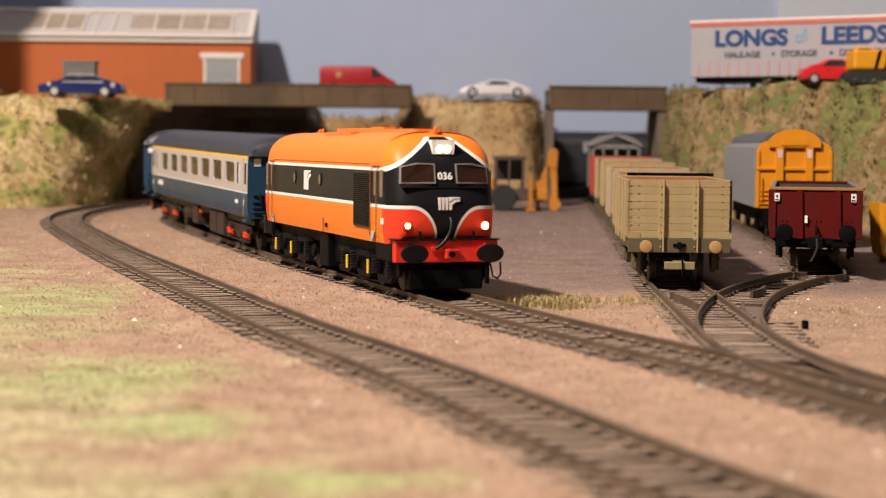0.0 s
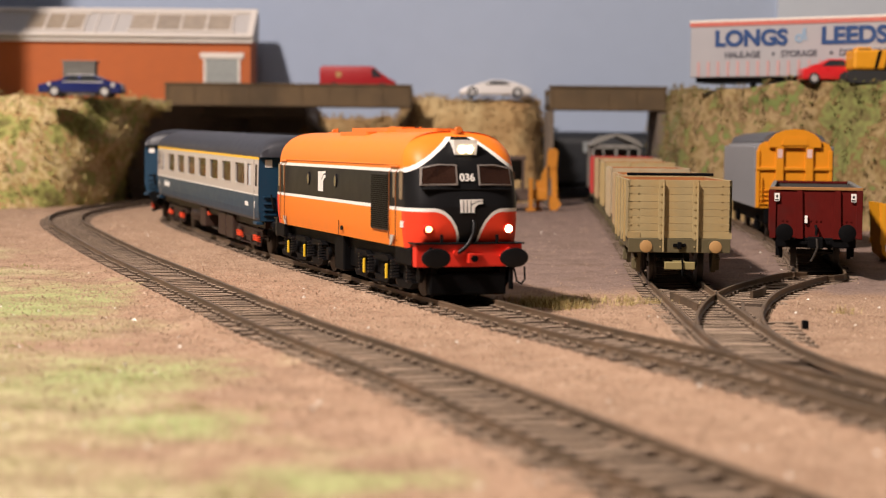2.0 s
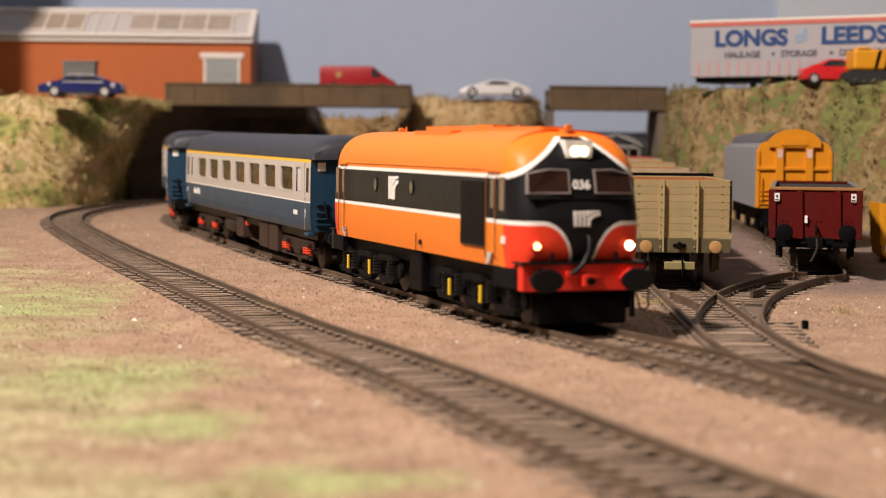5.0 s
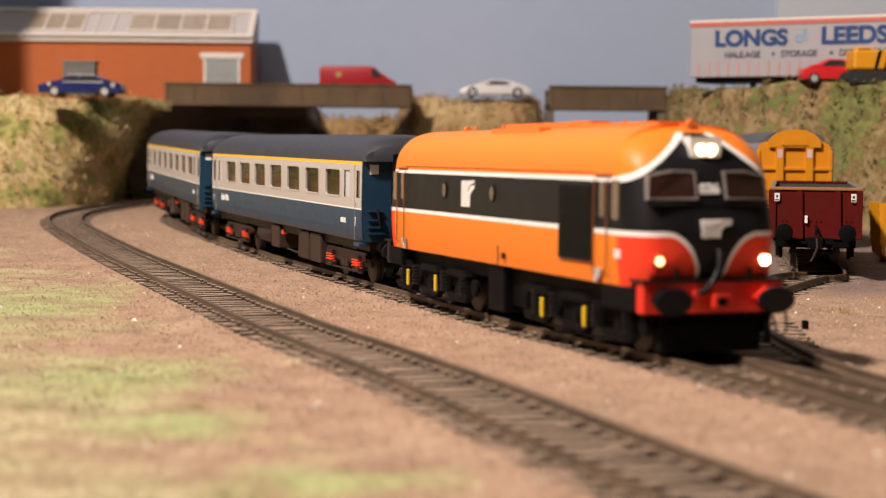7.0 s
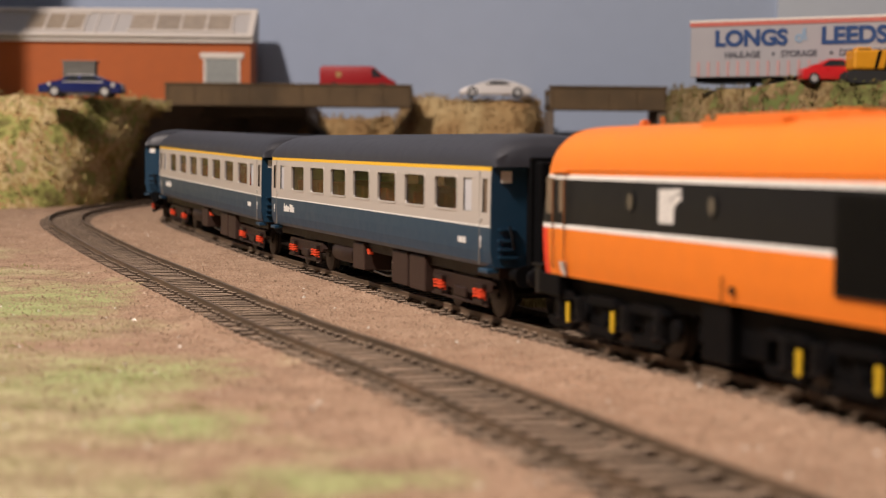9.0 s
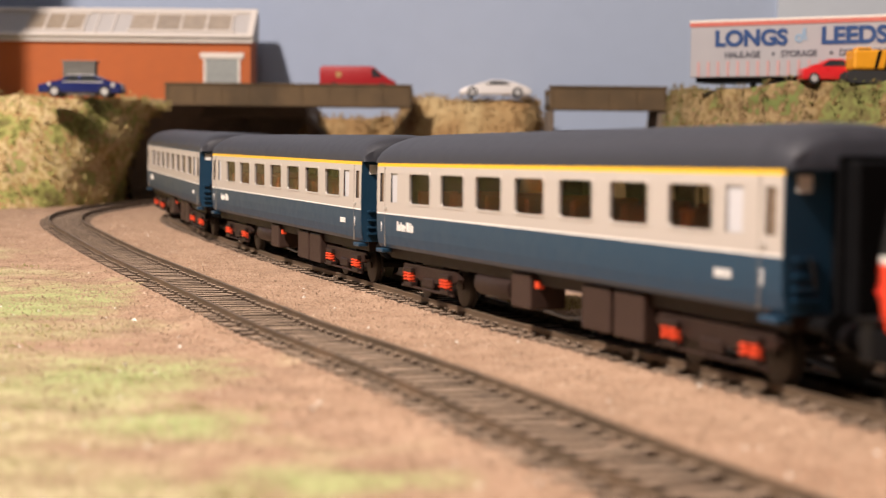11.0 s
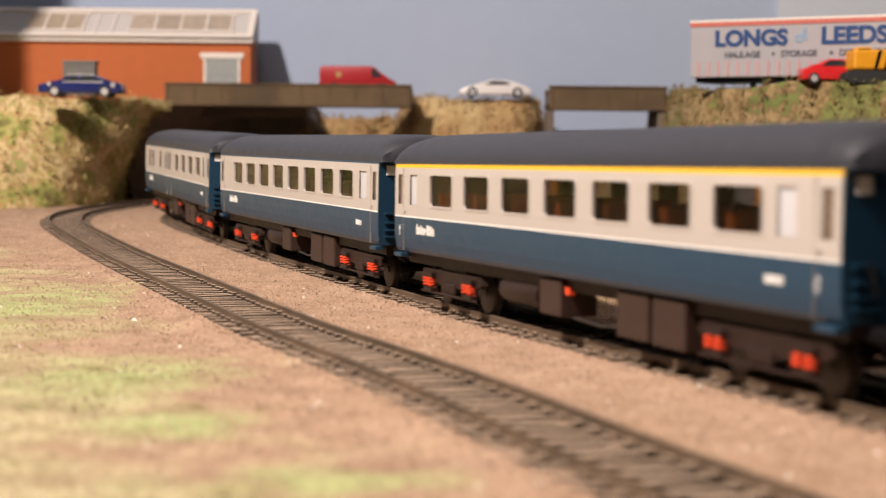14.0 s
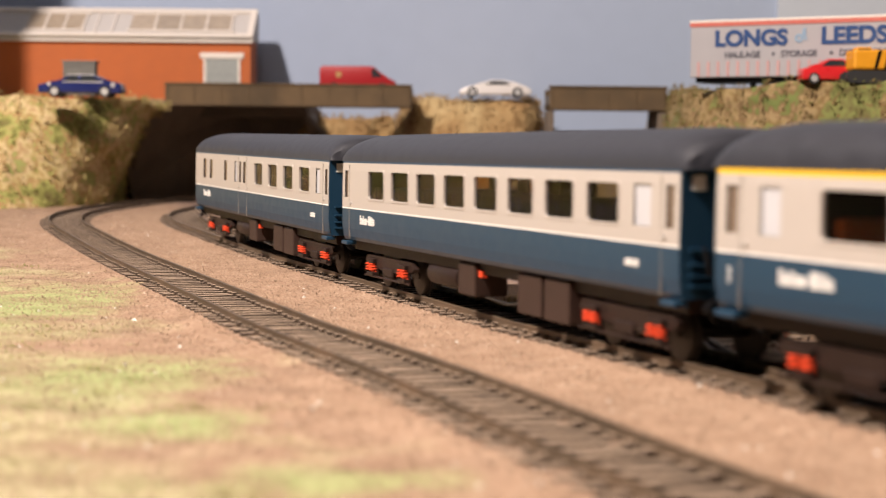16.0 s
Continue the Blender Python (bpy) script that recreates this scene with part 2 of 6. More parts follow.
def ground_material():
    """One sheet: sandy ballast, a grey-mauve yard surface and patches of green scatter, blended by place."""
    m = bpy.data.materials.new("scenic_ground")
    n, l, b = nodes_of(m)
    tc = n.new("ShaderNodeTexCoord")

    def noise_tex(scale, detail=5):
        t = n.new("ShaderNodeTexNoise"); t.inputs["Scale"].default_value = scale; t.inputs["Detail"].default_value = detail
        l.new(tc.outputs["Object"], t.inputs["Vector"]); return t

    def ramp(src, stops):
        r = n.new("ShaderNodeValToRGB"); e = r.color_ramp.elements
        e[0].position, e[0].color = stops[0][0], (*stops[0][1], 1)
        e[1].position, e[1].color = stops[-1][0], (*stops[-1][1], 1)
        for pos, col in stops[1:-1]:
            k = e.new(pos); k.color = (*col, 1)
        l.new(src, r.inputs[0]); return r

    def maths(op, a, bb):
        k = n.new("ShaderNodeMath"); k.operation = op
        for i, v in enumerate((a, bb)):
            if isinstance(v, (int, float)):
                k.inputs[i].default_value = v
            else:
                l.new(v, k.inputs[i])
        return k.outputs[0]

    def mix(f, a, bb):
        k = n.new("ShaderNodeMix"); k.data_type = "RGBA"
        l.new(f, k.inputs["Factor"]); l.new(a, k.inputs["A"]); l.new(bb, k.inputs["B"]); return k.outputs["Result"]

    coarse, mid, fine = noise_tex(17), noise_tex(75), noise_tex(1300, 4)
    grain = maths("ADD", maths("MULTIPLY", fine.outputs["Fac"], 0.8), maths("MULTIPLY", mid.outputs["Fac"], 0.3))
    sand = ramp(grain, [(0.36, (0.16, 0.098, 0.062)), (0.50, (0.315, 0.203, 0.133)), (0.62, (0.41, 0.276, 0.188)), (0.76, (0.53, 0.385, 0.28))])
    yard = ramp(grain, [(0.38, (0.105, 0.070, 0.056)), (0.54, (0.215, 0.150, 0.124)), (0.72, (0.31, 0.228, 0.19))])
    green = ramp(grain, [(0.38, (0.15, 0.135, 0.06)), (0.48, (0.28, 0.27, 0.125)), (0.58, (0.41, 0.37, 0.20)), (0.70, (0.57, 0.45, 0.31))])
    sx = n.new("ShaderNodeSeparateXYZ"); l.new(tc.outputs["Object"], sx.inputs[0])
    x, y = sx.outputs[0], sx.outputs[1]
    # green verge left of the near track
    edge = maths("ADD", x, maths("MULTIPLY", y, 0.36))
    g = maths("SUBTRACT", 0.074, edge)
    g = maths("ADD", maths("MULTIPLY", g, 22.0), maths("MULTIPLY", maths("SUBTRACT", coarse.outputs["Fac"], 0.47), 4.5))
    g = maths("ADD", g, maths("MULTIPLY", maths("SUBTRACT", mid.outputs["Fac"], 0.5), 1.6))
    gc = n.new("ShaderNodeClamp"); l.new(g, gc.inputs[0])
    gf = maths("MULTIPLY", gc.outputs[0], 0.9)
    # yard surface
    yd = maths("MULTIPLY", maths("SUBTRACT", y, 0.585), 30.0)
    yx = maths("MULTIPLY", maths("SUBTRACT", maths("ADD", x, maths("MULTIPLY", maths("SUBTRACT", y, 0.55), 0.33)), 0.030), 30.0)
    yf = maths("MINIMUM", yd, yx)
    yf = maths("ADD", yf, maths("MULTIPLY", maths("SUBTRACT", mid.outputs["Fac"], 0.5), 1.8))
    yc = n.new("ShaderNodeClamp"); l.new(yf, yc.inputs[0])
    col = mix(gf, sand.outputs[0], green.outputs[0])
    # fresh green scatter in four worn patches
    fresh = ramp(grain, [(0.38, (0.15, 0.20, 0.06)), (0.54, (0.28, 0.37, 0.13)), (0.70, (0.44, 0.47, 0.22))])
    patch = None
    for cx, cy, rx, ry in ((-0.047, 0.298, 0.018, 0.020), (-0.016, 0.250, 0.024, 0.014), (-0.068, 0.368, 0.030, 0.046), (-0.128, 0.540, 0.034, 0.090)):
        u, v = maths("DIVIDE", maths("SUBTRACT", x, cx), rx), maths("DIVIDE", maths("SUBTRACT", y, cy), ry)
        q = maths("SUBTRACT", 1.0, maths("ADD", maths("MULTIPLY", u, u), maths("MULTIPLY", v, v)))
        patch = q if patch is None else maths("MAXIMUM", patch, q)
    patch = maths("ADD", maths("MULTIPLY", patch, 0.9), maths("MULTIPLY", maths("SUBTRACT", mid.outputs["Fac"], 0.5), 2.2))
    pc = n.new("ShaderNodeClamp"); l.new(patch, pc.inputs[0])
    col = mix(maths("MULTIPLY", pc.outputs[0], 0.7), col, fresh.outputs[0])
    col = mix(yc.outputs[0], col, yard.outputs[0])
    # damp brown patches
    damp = n.new("ShaderNodeMapRange"); damp.inputs[1].default_value, damp.inputs[2].default_value, damp.inputs[4].default_value = 0.56, 0.72, 0.35
    l.new(noise_tex(36, 6).outputs["Fac"], damp.inputs[0])
    soil = ramp(grain, [(0.38, (0.09, 0.058, 0.04)), (0.72, (0.30, 0.21, 0.145))])
    col = mix(damp.outputs[0], col, soil.outputs[0])
    l.new(col, b.inputs["Base Color"])
    b.inputs["Roughness"].default_value = 0.95
    b.inputs["Specular IOR Level"].default_value = 0.25
    bp = n.new("ShaderNodeBump"); bp.inputs["Strength"].default_value = 0.7; bp.inputs["Distance"].default_value = 0.0012
    l.new(grain, bp.inputs["Height"]); l.new(bp.outputs[0], b.inputs["Normal"])
    return m


GROUND = ground_material()


def livery_material():
    """Locomotive livery: orange with a black band, white lining, and red lower panels on the cab front."""
    m = bpy.data.materials.new("orange_black_livery")
    n, l, b = nodes_of(m)
    tc = n.new("ShaderNodeTexCoord")
    sx = n.new("ShaderNodeSeparateXYZ"); l.new(tc.outputs["Object"], sx.inputs[0])

    def mt(op, a, bb=0.0, c=None):
        k = n.new("ShaderNodeMath"); k.operation = op
        for i, v in enumerate((a, bb) if c is None else (a, bb, c)):
            if isinstance(v, (int, float)):
                k.inputs[i].default_value = v
            else:
                l.new(v, k.inputs[i])
        return k.outputs[0]

    def mix(f, a, bb):
        k = n.new("ShaderNodeMix"); k.data_type = "RGBA"; l.new(f, k.inputs["Factor"])
        for s, v in (("A", a), ("B", bb)):
            if isinstance(v, tuple):
                k.inputs[s].default_value = (*v, 1)
            else:
                l.new(v, k.inputs[s])
        return k.outputs["Result"]

    x = mt("MULTIPLY", sx.outputs[0], 1000.0)
    y = mt("ABSOLUTE", mt("MULTIPLY", sx.outputs[1], 1000.0))
    z = mt("MULTIPLY", sx.outputs[2], 1000.0)
    front = mt("GREATER_THAN", mt("ABSOLUTE", mt("ADD", x, 92.0)), 81.0)
    # upper line: level along the sides, sweeping up to the headcode panel on the front
    h = mt("DIVIDE", mt("MAXIMUM", mt("SUBTRACT", 17.8, y), 0.0), 13.6)
    rise = mt("MULTIPLY", mt("MULTIPLY", mt("POWER", h, 1.18), 9.7), front)
    zu = mt("ADD", rise, 39.0)
    du = mt("SUBTRACT", z, zu)
    wide_u = mt("ADD", mt("MULTIPLY", front, 0.4), 1.1)
    top = mt("GREATER_THAN", du, wide_u)
    line_u = mt("MULTIPLY", mt("GREATER_THAN", du, 0.0), mt("LESS_THAN", du, wide_u))
    # lower line: level on the sides, a quarter ellipse running down on the front
    ey = mt("MULTIPLY", mt("DIVIDE", mt("MAXIMUM", mt("SUBTRACT", 11.4, y), 0.0), 8.6), front)
    ez = mt("DIVIDE", mt("MAXIMUM", mt("SUBTRACT", z, 15.8), 0.0), 12.2)
    e = mt("SQRT", mt("ADD", mt("MULTIPLY", ey, ey), mt("MULTIPLY", ez, ez)))
    low = mt("LESS_THAN", e, 0.93)
    line_l = mt("MULTIPLY", mt("GREATER_THAN", e, 0.93), mt("LESS_THAN", e, 1.02))
    white = mt("MAXIMUM", line_u, line_l)
    side_or_red = mix(front, (0.80, 0.21, 0.022), (0.80, 0.055, 0.022))
    col = mix(low, (0.008, 0.008, 0.009), side_or_red)
    col = mix(top, col, (0.80, 0.21, 0.022))
    col = mix(white, col, (0.82, 0.80, 0.76))
    nz = n.new("ShaderNodeTexNoise"); nz.inputs["Scale"].default_value = 180; nz.inputs["Detail"].default_value = 6
    l.new(tc.outputs["Object"], nz.inputs["Vector"])
    mr = n.new("ShaderNodeMapRange"); mr.inputs[3].default_value, mr.inputs[4].default_value = 0.9, 1.08
    l.new(nz.outputs["Fac"], mr.inputs[0])
    sc = n.new("ShaderNodeVectorMath"); sc.operation = "SCALE"; l.new(col, sc.inputs[0]); l.new(mr.outputs[0], sc.inputs["Scale"])
    l.new(sc.outputs[0], b.inputs["Base Color"])
    r2 = n.new("ShaderNodeMapRange"); r2.inputs[3].default_value, r2.inputs[4].default_value = 0.36, 0.48
    l.new(nz.outputs["Fac"], r2.inputs[0]); l.new(r2.outputs[0], b.inputs["Roughness"])
    b.inputs["Specular IOR Level"].default_value = 0.22
    return m


LIVERY = livery_material()

# ---- mesh helpers, in millimetres ----


def mesh_of(bm, name, materials, smooth=False):
    bmesh.ops.recalc_face_normals(bm, faces=bm.faces)
    bmesh.ops.scale(bm, vec=(MM, MM, MM), verts=bm.verts)
    if smooth:
        for f in bm.faces:
            f.smooth = True
    me = bpy.data.meshes.new(name)
    bm.to_mesh(me)
    bm.free()
    for m in materials if isinstance(materials, (list, tuple)) else [materials]:
        me.materials.append(m)
    if smooth:
        me.set_sharp_from_angle(angle=radians(38))
    return me


def part(name, bm, material, parent=None, label="", smooth=False):
    ob = new(name, mesh_of(bm, name, material, smooth))
    ob.parent = parent
    return tagged(ob, label)


def share(name, me, parent, m=None):
    ob = new(name, me)
    ob.parent = parent
    if m is not None:
        ob.matrix_local = m
    return ob


def thing(name, at, label, category, group="", turn=0.0, kind=""):
    ob = new(name)
    ob.empty_display_size = 0.01
    ob.matrix_world = pose(at[0] * MM, at[1] * MM, at[2] * MM, 0, 0, turn)
    return tagged(ob, label, category, group, kind)


def box(bm, x0, y0, z0, x1, y1, z1, bevel=0.0, m=0):
    r = bmesh.ops.create_cube(bm, size=1.0)
    vs = r["verts"]
    bmesh.ops.scale(bm, vec=(abs(x1 - x0), abs(y1 - y0), abs(z1 - z0)), verts=vs)
    bmesh.ops.translate(bm, vec=((x0 + x1) / 2, (y0 + y1) / 2, (z0 + z1) / 2), verts=vs)
    fs = list({f for v in vs for f in v.link_faces})
    for f in fs:
        f.material_index = m
    if bevel:
        es = list({e for f in fs for e in f.edges})
        bmesh.ops.bevel(bm, geom=es, offset=bevel, segments=2, affect="EDGES", profile=0.5)
    return bm


def bx(*a, **k):
    return box(bmesh.new(), *a, **k)


def cyl(bm, c, r, depth, axis="z", seg=20, r2=None, m=0, bevel=0.0):
    q = bmesh.ops.create_cone(bm, cap_ends=True, segments=seg, radius1=r, radius2=r if r2 is None else r2, depth=depth)
    vs = q["verts"]
    if axis == "x":
        bmesh.ops.rotate(bm, cent=(0, 0, 0), matrix=Matrix.Rotation(radians(90), 3, "Y"), verts=vs)
    if axis == "y":
        bmesh.ops.rotate(bm, cent=(0, 0, 0), matrix=Matrix.Rotation(radians(90), 3, "X"), verts=vs)
    bmesh.ops.translate(bm, vec=c, verts=vs)
    fs = list({f for v in vs for f in v.link_faces})
    for f in fs:
        f.material_index = m
    if bevel:
        es = [e for e in {e for f in fs for e in f.edges} if len(e.link_faces) == 2 and e.calc_face_angle(0) > 1]
        bmesh.ops.bevel(bm, geom=es, offset=bevel, segments=2, affect="EDGES", profile=0.5)
    return bm


def tube(bm, pts, r, seg=8):
    """A round bar along a line of points."""
    rings = []
    for i, p in enumerate(pts):
        p = Vector(p)
        d = (Vector(pts[min(i + 1, len(pts) - 1)]) - Vector(pts[max(i - 1, 0)])).normalized()
        u = d.orthogonal().normalized()
        if rings:
            u = (prev - d * prev.dot(d)).normalized()
        prev = u
        w = d.cross(u)
        rings.append([bm.verts.new(p + (u * math.cos(a) + w * math.sin(a)) * r) for a in [k * 2 * math.pi / seg for k in range(seg)]])
    for a, b in zip(rings[:-1], rings[1:]):
        for k in range(seg):
            bm.faces.new((a[k], a[(k + 1) % seg], b[(k + 1) % seg], b[k]))
    bm.faces.new(rings[0])
    bm.faces.new(rings[-1][::-1])
    return bm


def prism(bm, outline, y0, y1, m=0, plane="xz"):
    """A flat outline given thickness along y (plane xz) or along x (plane yz) or z (plane xy)."""
    def at(p, k):
        return {"xz": (p[0], k, p[1]), "yz": (k, p[0], p[1]), "xy": (p[0], p[1], k)}[plane]
    a = [bm.verts.new(at(p, y0)) for p in outline]
    b = [bm.verts.new(at(p, y1)) for p in outline]
    n = len(outline)
    fs = [bm.faces.new(a), bm.faces.new(b[::-1])]
    for i in range(n):
        fs.append(bm.faces.new((a[i], a[(i + 1) % n], b[(i + 1) % n], b[i])))
    for f in fs:
        f.material_index = m
    return bm


def rounded(w0, w1, h0, h1, r, seg=4):
    """Outline of a rounded rectangle."""
    o = []
    for cx, cy, a0 in ((w1 - r, h0 + r, -90), (w1 - r, h1 - r, 0), (w0 + r, h1 - r, 90), (w0 + r, h0 + r, 180)):
        for k in range(seg + 1):
            a = radians(a0 + 90 * k / seg)
            o.append((cx + r * math.cos(a), cy + r * math.sin(a)))
    return o


def coil(bm, c, r, h, turns=5, wire=0.3, seg=6):
    """A coil spring standing at c."""
    n = turns * 10
    return tube(bm, [(c[0] + r * math.cos(k * 0.6283), c[1] + r * math.sin(k * 0.6283), c[2] + h * k / n) for k in range(n + 1)], wire, seg)


def text_mesh(name, text, size, depth, material, parent, m, bold=0.0, align="CENTER"):
    """Lettering in the built-in font, turned into a mesh."""
    cu = bpy.data.curves.new(name, "FONT")
    cu.body, cu.size, cu.extrude, cu.offset, cu.align_x = text, size * MM, depth * MM, bold * MM, align
    tmp = bpy.data.objects.new("tmp", cu)
    scene.collection.objects.link(tmp)
    me = bpy.data.meshes.new_from_object(tmp.evaluated_get(bpy.context.evaluated_depsgraph_get()))
    bpy.data.objects.remove(tmp)
    me.materials.clear()
    me.materials.append(material)
    ob = new(name, me)
    ob.parent = parent
    ob.matrix_local = m
    return ob


# ---- the line of the railway ----
YAW, X0 = -1.240, -17.9
SC, RAD, SC2, RAD2 = -350.8, 563.4, -519.8, 1046.6


def lift(y):
    """The board rises a little towards the back and towards the front edge."""
    u = max(0.0, min(1.0, (y - 699.0) / 350.0))
    w = max(0.0, min(1.0, (470.0 - y) / 160.0))
    return 3.9 * u * u * (3 - 2 * u) + 1.9 * w * w * (3 - 2 * w)


def back_arc(p, d, radius, run):
    """Go back along a curve that bends to the left of travel."""
    nl = Vector((-d.y, d.x))
    ph = run / radius
    return p + nl * radius - (nl * math.cos(ph) + d * math.sin(ph)) * radius, d * math.cos(ph) - nl * math.sin(ph)


def line_at(s, side=0.0):
    """Place and direction on the main line, s millimetres along it in the way of travel; side: to the left of travel."""
    d = Vector((math.cos(YAW), math.sin(YAW)))
    p = Vector((X0, 600.0)) + d * max(s, SC)
    if s < SC:
        p, d = back_arc(p, d, RAD, min(SC - s, SC - SC2))
    if s < SC2:
        p, d = back_arc(p, d, RAD2, SC2 - s)
    k = max(0.0, min(1.0, (s - 110.0) / 110.0))
    side -= 1.0 - k * k * (3 - 2 * k)
    side += 8.0 * (max(0.0, min(s, 700.0) - 325.0) / 125.0) ** 2
    return p + Vector((-d.y, d.x)) * side, d


def spline(pts, step=4.0):
    """A smooth line through points of the plan, in even steps."""
    out = []
    P = [Vector(p) for p in pts]
    P = [P[0] * 2 - P[1]] + P + [P[-1] * 2 - P[-2]]
    for i in range(1, len(P) - 2):
        a, b, c, d = P[i - 1:i + 3]
        k = max(2, int((c - b).length / step))
        for j in range(k):
            t = j / k
            out.append(0.5 * ((2 * b) + (c - a) * t + (2 * a - 5 * b + 4 * c - d) * t * t + (3 * b - a - 3 * c + d) * t ** 3))
    out.append(P[-2])
    return out


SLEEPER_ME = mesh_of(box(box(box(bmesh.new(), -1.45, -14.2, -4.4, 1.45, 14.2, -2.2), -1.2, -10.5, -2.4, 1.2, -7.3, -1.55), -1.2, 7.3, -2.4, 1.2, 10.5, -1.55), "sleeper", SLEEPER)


def shade_flanks(me):
    """Light and shade put in the colour: paler dusty tops, dark sides."""
    me.materials.append(SLEEPER_SHADE)
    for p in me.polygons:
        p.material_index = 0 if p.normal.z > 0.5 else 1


shade_flanks(SLEEPER_ME)


def rail_part(parent, line, off, name="rail"):
    """One rail of flat-bottom section, swept along the line at a distance to its left."""
    sec = [(-0.85, -2.3), (-0.85, -2.0), (-0.28, -1.75), (-0.28, -0.8), (-0.45, -0.55), (-0.45, -0.08), (-0.37, 0.0), (0.37, 0.0), (0.45, -0.08), (0.45, -0.55), (0.28, -0.8), (0.28, -1.75), (0.85, -2.0), (0.85, -2.3)]
    bm = bmesh.new()
    rows = []
    for i, p in enumerate(line):
        d = (line[min(i + 1, len(line) - 1)] - line[max(i - 1, 0)]).normalized()
        nl = Vector((-d.y, d.x))
        rows.append([bm.verts.new((*(p + nl * (off + a)), b + lift(p.y))) for a, b in sec])
    for a, b in zip(rows[:-1], rows[1:]):
        for k in range(len(sec)):
            bm.faces.new((a[k], a[(k + 1) % len(sec)], b[(k + 1) % len(sec)], b[k]))
    bm.faces.new(rows[0]); bm.faces.new(rows[-1][::-1])
    return part(name, bm, RAIL, parent)


def track(name, line, label, pitch=7.0, skip=None, rails=(9.1, -9.1), drop=0.0):
    th = thing(name, (0, 0, 0), label, "railway track", kind="structure")
    for off in rails:
        rail_part(th, line, off)
    bm = bmesh.new()
    rows = []
    for i, p in enumerate(line):
        d = (line[min(i + 1, len(line) - 1)] - line[max(i - 1, 0)]).normalized()
        nl = Vector((-d.y, d.x))
        rows.append([bm.verts.new((*(p + nl * o), z + lift(p.y) - drop * 0.5 + 0.2 * noise.noise((p.x, p.y, o)))) for o, z in ((-12.5, -4.7), (-10.5, -3.6), (-4, -3.5), (4, -3.5), (10.5, -3.6), (12.5, -4.7))])
    for a, b in zip(rows[:-1], rows[1:]):
        for k in range(5):
            bm.faces.new((a[k], a[k + 1], b[k + 1], b[k]))
    part("ballast_bed", bm, BED, th, "ballast between the rails, darkened with the shade of the gaps", smooth=True)
    run, nxt = 0.0, 3.0
    for a, b in zip(line[:-1], line[1:]):
        seg = (b - a).length
        while nxt <= run + seg:
            p = a + (b - a) * ((nxt - run) / seg)
            d = (b - a).normalized()
            nxt += pitch
            if skip and skip(p):
                continue
            if sum(o.name.startswith("sleeper") for o in th.children) < 300:
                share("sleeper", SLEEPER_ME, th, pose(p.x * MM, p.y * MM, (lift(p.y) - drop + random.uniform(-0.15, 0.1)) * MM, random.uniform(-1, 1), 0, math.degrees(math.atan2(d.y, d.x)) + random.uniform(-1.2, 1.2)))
        run += seg
    return th


MAIN = [line_at(s)[0] for s in range(-990, 761, 10)]
NEAR = [line_at(s, -68.8)[0] for s in range(-990, 561, 10)]
YARD = spline([(134, 1480), (116, 1150), (110.6, 1050), (105.3, 958), (100, 866), (94.3, 774), (88.2, 682), (82.8, 607), (80.3, 543), (78.2, 488), (76.6, 446), (75.6, 418), (76, 385), (80, 347), (95.5, 280)])
SIDING = spline([(215, 1400), (186, 1035), (173, 842), (148.6, 668), (137.4, 645), (127.2, 625), (109.4, 586), (96.6, 548), (86.0, 505), (79.2, 466), (76.0, 428)])

# ---- ground, backdrop and room ----


def near_track(pts):
    """Distance of each point (n, 2) from the nearest track centre line."""
    lines = np.array([(p.x, p.y) for L in (MAIN, NEAR, YARD, SIDING) for p in L[::2]])
    out = np.empty(len(pts))
    for i in range(0, len(pts), 2000):
        d = pts[i:i + 2000, None, :] - lines[None]
        out[i:i + 2000] = np.sqrt((d ** 2).sum(2).min(1))
    return out


def ground_sheet():
    xs = np.concatenate([np.linspace(-2400, -480, 9), np.linspace(-420, 420, 211), np.linspace(480, 2400, 9)])
    ys = np.concatenate([np.linspace(60, 900, 211), np.linspace(908, 1562, 66)])
    bm = bmesh.new()
    grid = []
    dist = near_track(np.array([(x, y) for y in ys for x in xs])).reshape(len(ys), len(xs))
    for j, y in enumerate(ys):
        row = []
        for i, x in enumerate(xs):
            d = dist[j, i]
            bed = max(0.0, min(1.0, (22.0 - d) / 6.0))
            z = -3.9 + 0.7 * noise.noise((x / 8, y / 8, 0)) * (1 - 0.5 * bed) + 0.8 * noise.noise((x / 40, y / 40, 3)) * (1 - bed)
            z += bed * (1.2 if d > 11 else -0.2)
            z = min(z, -2.45) + lift(y)
            row.append(bm.verts.new((x, y, z)))
        grid.append(row)
    for a, b in zip(grid[:-1], grid[1:]):
        for k in range(len(xs) - 1):
            bm.faces.new((a[k], a[k + 1], b[k + 1], b[k]))
    ob = part("ground", bm, GROUND, None, smooth=True)
    return tagged(ob, "sandy model railway ground with patches of green scatter", "ground", kind="structure")


